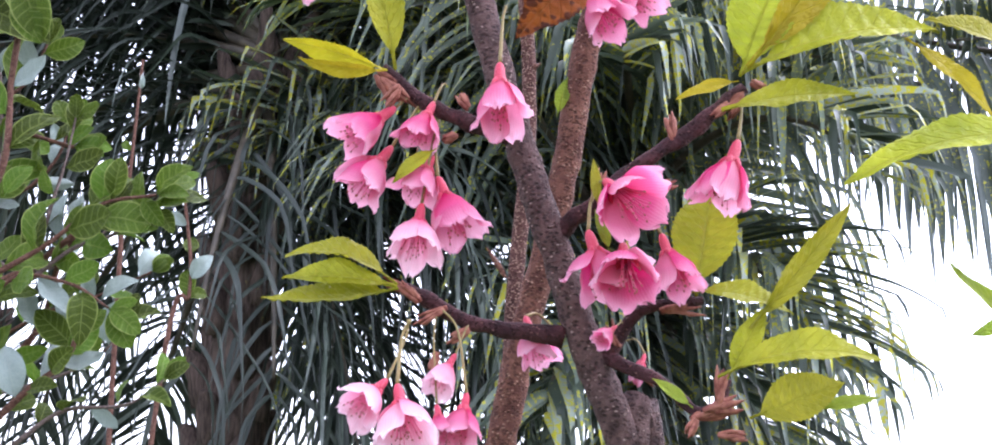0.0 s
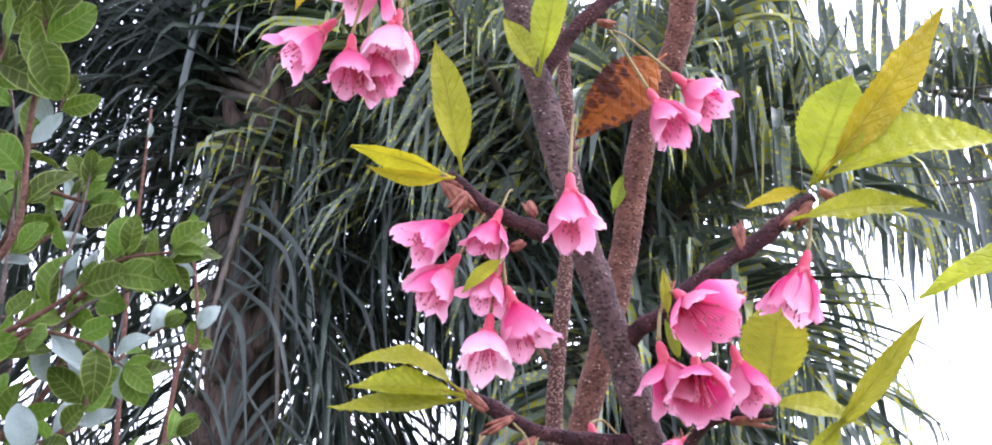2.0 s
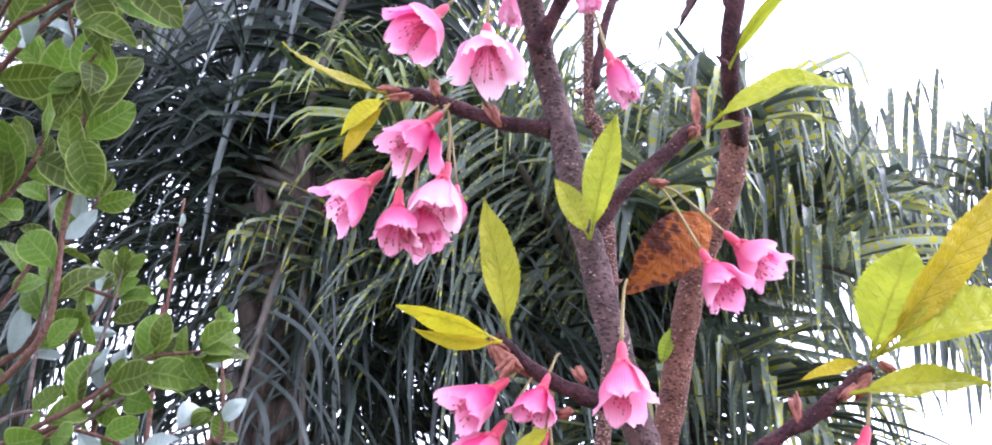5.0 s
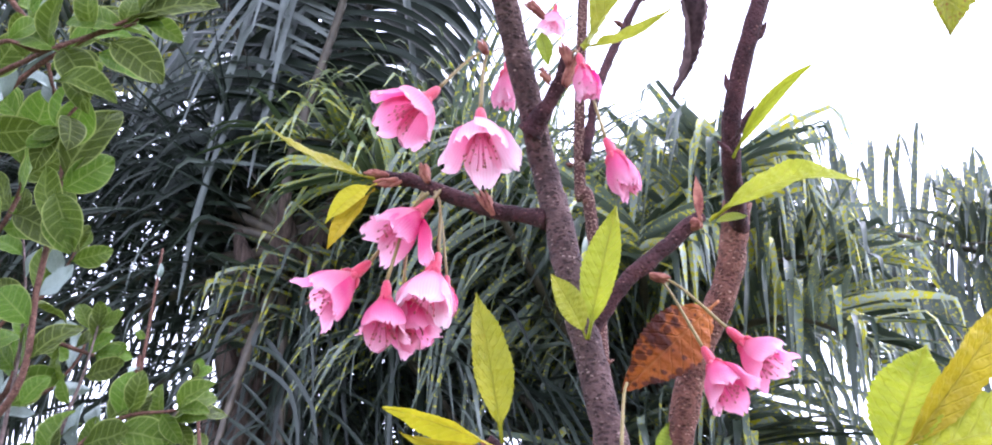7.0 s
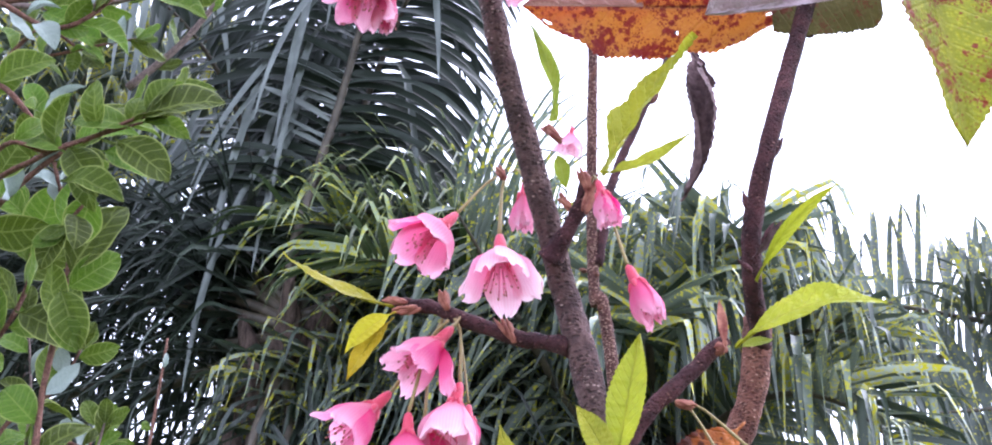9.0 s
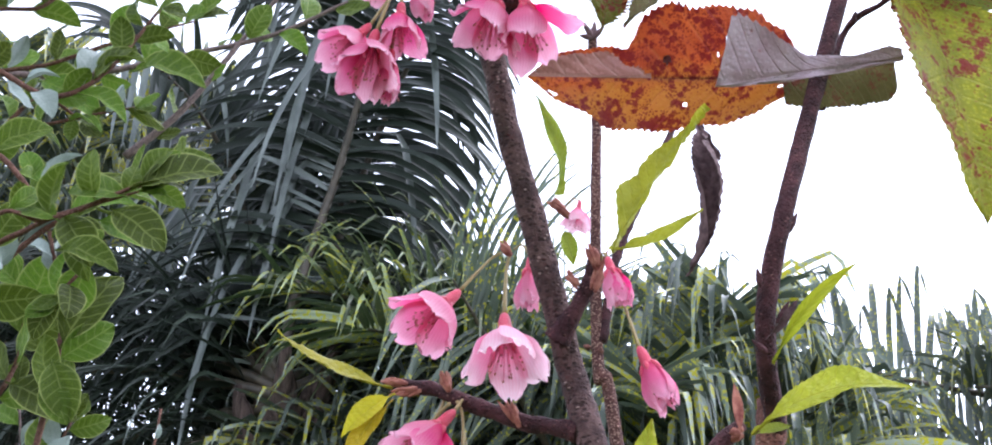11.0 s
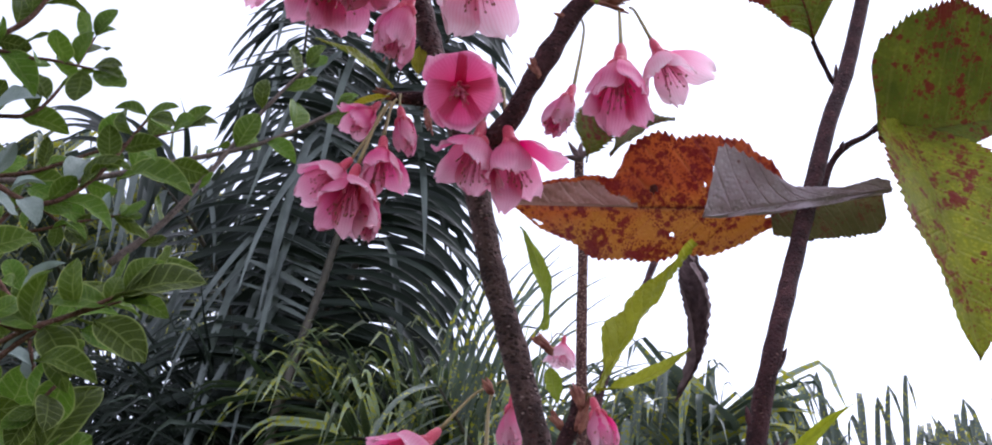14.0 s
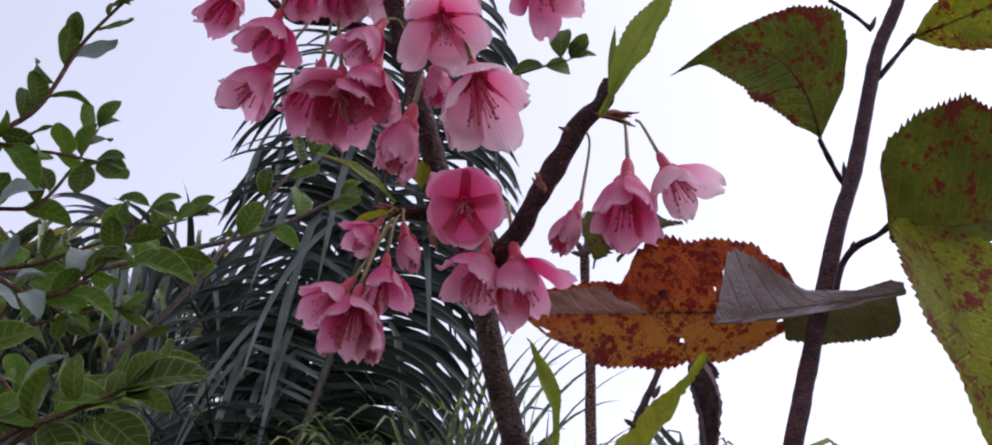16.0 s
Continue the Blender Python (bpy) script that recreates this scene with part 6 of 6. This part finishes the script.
blade('leaf', cherry, (-0.0101, 0.3450, 1.7428), (0.0188, 0.3410, 1.7875), (-0.75, -0.65, -0.1), 0.24, YOUNG, -0.05, 0.5, seed=138, label='', wave=0.08, pleats=2.6, twist=35.0, sway=-0.11, segs=60, across=10)
blade('leaf', cherry, (-0.0103, 0.3420, 1.7420), (0.0145, 0.3380, 1.7530), (-0.4, -0.8, 0.4), 0.24, YOUNG, -0.08, 0.45, seed=139, label='', wave=0.05, sway=0.05)
blade('leaf', cherry, (-0.0235, 0.3700, 1.7738), (-0.0305, 0.3720, 1.8110), (0.6, -0.8, 0), 0.15, YOUNG_GREEN, 0.05, 0.5, seed=140, label='', twist=150.0, wave=0.06, sway=0.06)
blade('leaf', cherry, (-0.0221, 0.3700, 1.7631), (-0.0192, 0.3700, 1.7500), (0, -0.9, 0.45), 0.4, YOUNG_GREEN, 0.04, 0.3, seed=141, label='')
blade('leaf', cherry, (0.0375, 0.4050, 1.6869), (0.0063, 0.4050, 1.6560), (-0.25, -0.9, -0.35), 0.46, RUSSET, 0.16, 0.2, seed=142, label='curled russet leaf with dark blotches', ragged=0.15)
blade('leaf', cherry, (-0.0679, 0.3150, 1.8206), (-0.0911, 0.3150, 1.8375), (0, -0.6, 0.8), 0.24, YOUNG_GREEN, 0.06, 0.35, seed=143, label='', teeth=0.06)
blade('leaf', cherry, (-0.0680, 0.3120, 1.8152), (-0.0795, 0.3120, 1.8095), (0, -0.9, 0.45), 0.34, YELLOW, 0.08, 0.3, seed=144, label='')
blade('leaf', cherry, (-0.0611, 0.3150, 1.8239), (-0.0607, 0.3150, 1.8361), (0, -0.9, 0.45), 0.4, YOUNG, 0.04, 0.3, seed=145, label='')
blade('leaf', cherry, (-0.0141, 0.2760, 1.8189), (0.0086, 0.2730, 1.8639), (-0.4, -0.9, 0), 0.2, YOUNG_GREEN, 0.04, 0.35, seed=146, label='')
blade('leaf', cherry, (-0.0113, 0.2820, 1.8314), (-0.0085, 0.2820, 1.8562), (0, -0.9, 0.45), 0.08, YOUNG_GREEN, 0.04, 0.3, seed=147, label='')
blade('old_leaf', cherry, (0.0570, 0.4060, 1.8425), (0.0975, 0.4060, 1.8478), (0, -0.86, -0.45), 0.66, DULL_BACK, 0.02, 0.1, seed=148, label='green folded-back end of the orange leaf', stalk=0.0, segs=60, across=10, pleats=0.8, wave=0.03, ragged=0.08, teeth=0.02, profile=(((0, 0.05), (1, 0.05)), ((0, 0.25), (0.2, 0.31), (0.6, 0.33), (0.9, 0.31), (0.97, 0.26), (1, 0.2))))
blade('old_leaf', cherry, (0.0626, 0.4080, 1.8434), (-0.0328, 0.4040, 1.8396), (0, -0.86, -0.45), 0.46, ORANGE, -0.04, 0.12, seed=149, label='insect-eaten orange autumn leaf with red specks', teeth=0.022, pleats=0.35, holes=((0.47, 0.62, 0.017), (0.24, 0.78, 0.009), (0.28, 0.66, 0.007), (0.40, 0.22, 0.008), (0.3, 0.18, 0.006), (0.05, 0.30, 0.016), (0.9, 0.12, 0.02)), stalk=0.0, ragged=0.16, segs=120, across=28, patch=(0.52, 1, 0.5, 0.93, MAUVE_RED), profile=(((0, 0.05), (0.1, 0.12), (0.25, 0.18), (0.45, 0.20), (0.6, 0.21), (0.7, 0.19), (0.8, 0.14), (0.9, 0.08), (1, 0.0)), ((0, 0.10), (0.04, 0.18), (0.12, 0.245), (0.3, 0.275), (0.45, 0.275), (0.55, 0.235), (0.585, 0.15), (0.61, 0.11), (0.65, 0.115), (0.8, 0.115), (0.9, 0.080), (1, 0.0))))
blade('old_leaf', cherry, (0.0975, 0.3960, 1.8446), (0.0315, 0.3960, 1.8313), (0.1, -0.88, -0.4), 0.4, MAUVE, 0.03, 0.15, seed=150, label='mauve underside of the curled leaf edge', stalk=0.0, segs=75, across=10, pleats=0.5, teeth=0.025, wave=0.06, profile=(((0, 0.02), (0.3, 0.035), (0.6, 0.04), (0.9, 0.02), (1, 0.0)), ((0, 0.04), (0.07, 0.065), (0.25, 0.04), (0.5, 0.085), (0.62, 0.17), (0.72, 0.26), (0.82, 0.34), (0.87, 0.33), (0.93, 0.17), (1, 0.0))))
blade('old_leaf', cherry, (0.1088, 0.4050, 1.8791), (0.1179, 0.4010, 1.7821), (0.35, -0.9, -0.1), 0.68, SPOTTED, 0.05, 0.4, seed=151, label='large hanging green leaf with red spots', teeth=0.04, stalk=0.0, broad=0.36, segs=99, across=14, pleats=0.45)
blade('old_leaf', cherry, (0.1000, 0.4080, 1.8745), (0.1579, 0.4040, 1.8843), (0.1, -0.86, -0.4), 1.3, SPOTTED_DARK, 0.03, 0.3, seed=152, label='broad dull green leaf with rust spots', teeth=0.018, stalk=0.02, segs=90, across=16, pleats=0.6, profile=(((0, 0.45), (0.05, 0.6), (0.2, 0.72), (0.5, 0.78), (0.75, 0.6), (1, 0.0)), ((0, 0.04), (0.5, 0.14), (1, 0.0))))
blade('old_leaf', cherry, (0.0806, 0.4050, 1.9172), (0.0258, 0.4000, 1.9439), (0, -0.84, -0.5), 0.84, SPOTTED_DARK, 0.03, 0.12, seed=153, label='dull green serrated leaf with brown flecks', sway=0.35, teeth=0.016, stalk=0.0, segs=99, across=16, ragged=0.06, pleats=0.7, profile=(((0, 0.0), (0.15, 0.17), (0.42, 0.31), (0.67, 0.2), (0.85, 0.05), (1, 0.0)), ((0, 0.35), (0.06, 0.5), (0.18, 0.55), (0.44, 0.34), (0.63, 0.19), (0.85, 0.06), (1, 0.0))))
blade('old_leaf', cherry, (0.1237, 0.4050, 1.9692), (0.1867, 0.3950, 1.9950), (0, -0.75, -0.65), 0.5, SPOTTED, 0.1, 0.4, seed=154, label='green serrated leaf with rust flecks', teeth=0.03, stalk=0.02, segs=60, across=12)
blade('old_leaf', cherry, (-0.0071, 0.3990, 1.8545), (-0.0036, 0.3990, 1.8815), (0.4, -0.9, 0.2), 0.6, SPOTTED_DARK, 0.06, 0.3, seed=155, label='small dark tattered leaf', ragged=0.3, twist=40.0, segs=60, across=10, teeth=0.12)
blade('old_leaf', cherry, (0.0010, 0.3970, 1.8560), (0.0240, 0.3930, 1.8700), (-0.3, -0.8, 0.6), 0.7, DULL_BACK, 0.1, 0.5, seed=156, label='small tattered green leaf', ragged=0.3, wave=0.10, segs=60, across=10, teeth=0.12)
blade('old_leaf', cherry, (-0.0030, 0.4010, 1.8650), (0.0105, 0.4000, 1.8775), (0, -0.8, 0.6), 0.8, RUSSET, 0.1, 0.3, seed=157, label='small torn orange leaf', ragged=0.3, segs=60, across=10, teeth=0.1)
blade('old_leaf', cherry, (0.0119, 0.4105, 1.8516), (0.0209, 0.4100, 1.8533), (0, -0.9, -0.3), 0.85, DRIED, 0.05, 0.2, seed=158, label='dark dried scrap behind the eaten hole', ragged=0.3, stalk=0.0)
# dry curled leaf
blade('dry_leaf', cherry, (0.0650, 0.6300, 1.9617), (0.0532, 0.6200, 1.8641), (-0.6, -0.8, 0.1), 0.32, DRIED, 0.05, 1.25, sway=-0.13, twist=120.0, seed=77, label='dry brown curled leaf hanging from a twig', teeth=0.06, wave=0.08, ragged=0.2)
blade('dry_leaf', cherry, (0.0664, 0.6280, 1.9605), (0.0642, 0.6280, 1.9165), (0.7, -0.7, 0.1), 0.3, DRIED, 0.05, 1.1, twist=60.0, seed=78, label='dry brown curled leaf hanging from a twig', teeth=0.06, wave=0.1, ragged=0.2)
blade('dry_leaf', cherry, (0.0405, 0.3920, 1.7366), (0.0510, 0.3880, 1.7490), (0.5, -0.8, 0.2), 0.3, DRIED, 0.12, 0.9, seed=79, label='small blackened leaf curled against the stem', ragged=0.3, twist=50.0)
for way, length in (((-0.5, -0.2, 0.8), 0.012), ((0.6, -0.1, 0.7), 0.010), ((0.1, 0.2, 1.0), 0.014), ((-0.8, 0.0, 0.2), 0.008)):
    bud(cherry, (0.0052, 0.5880, 1.9870), way, length, 0.0017, DRIED, 'side_bud')
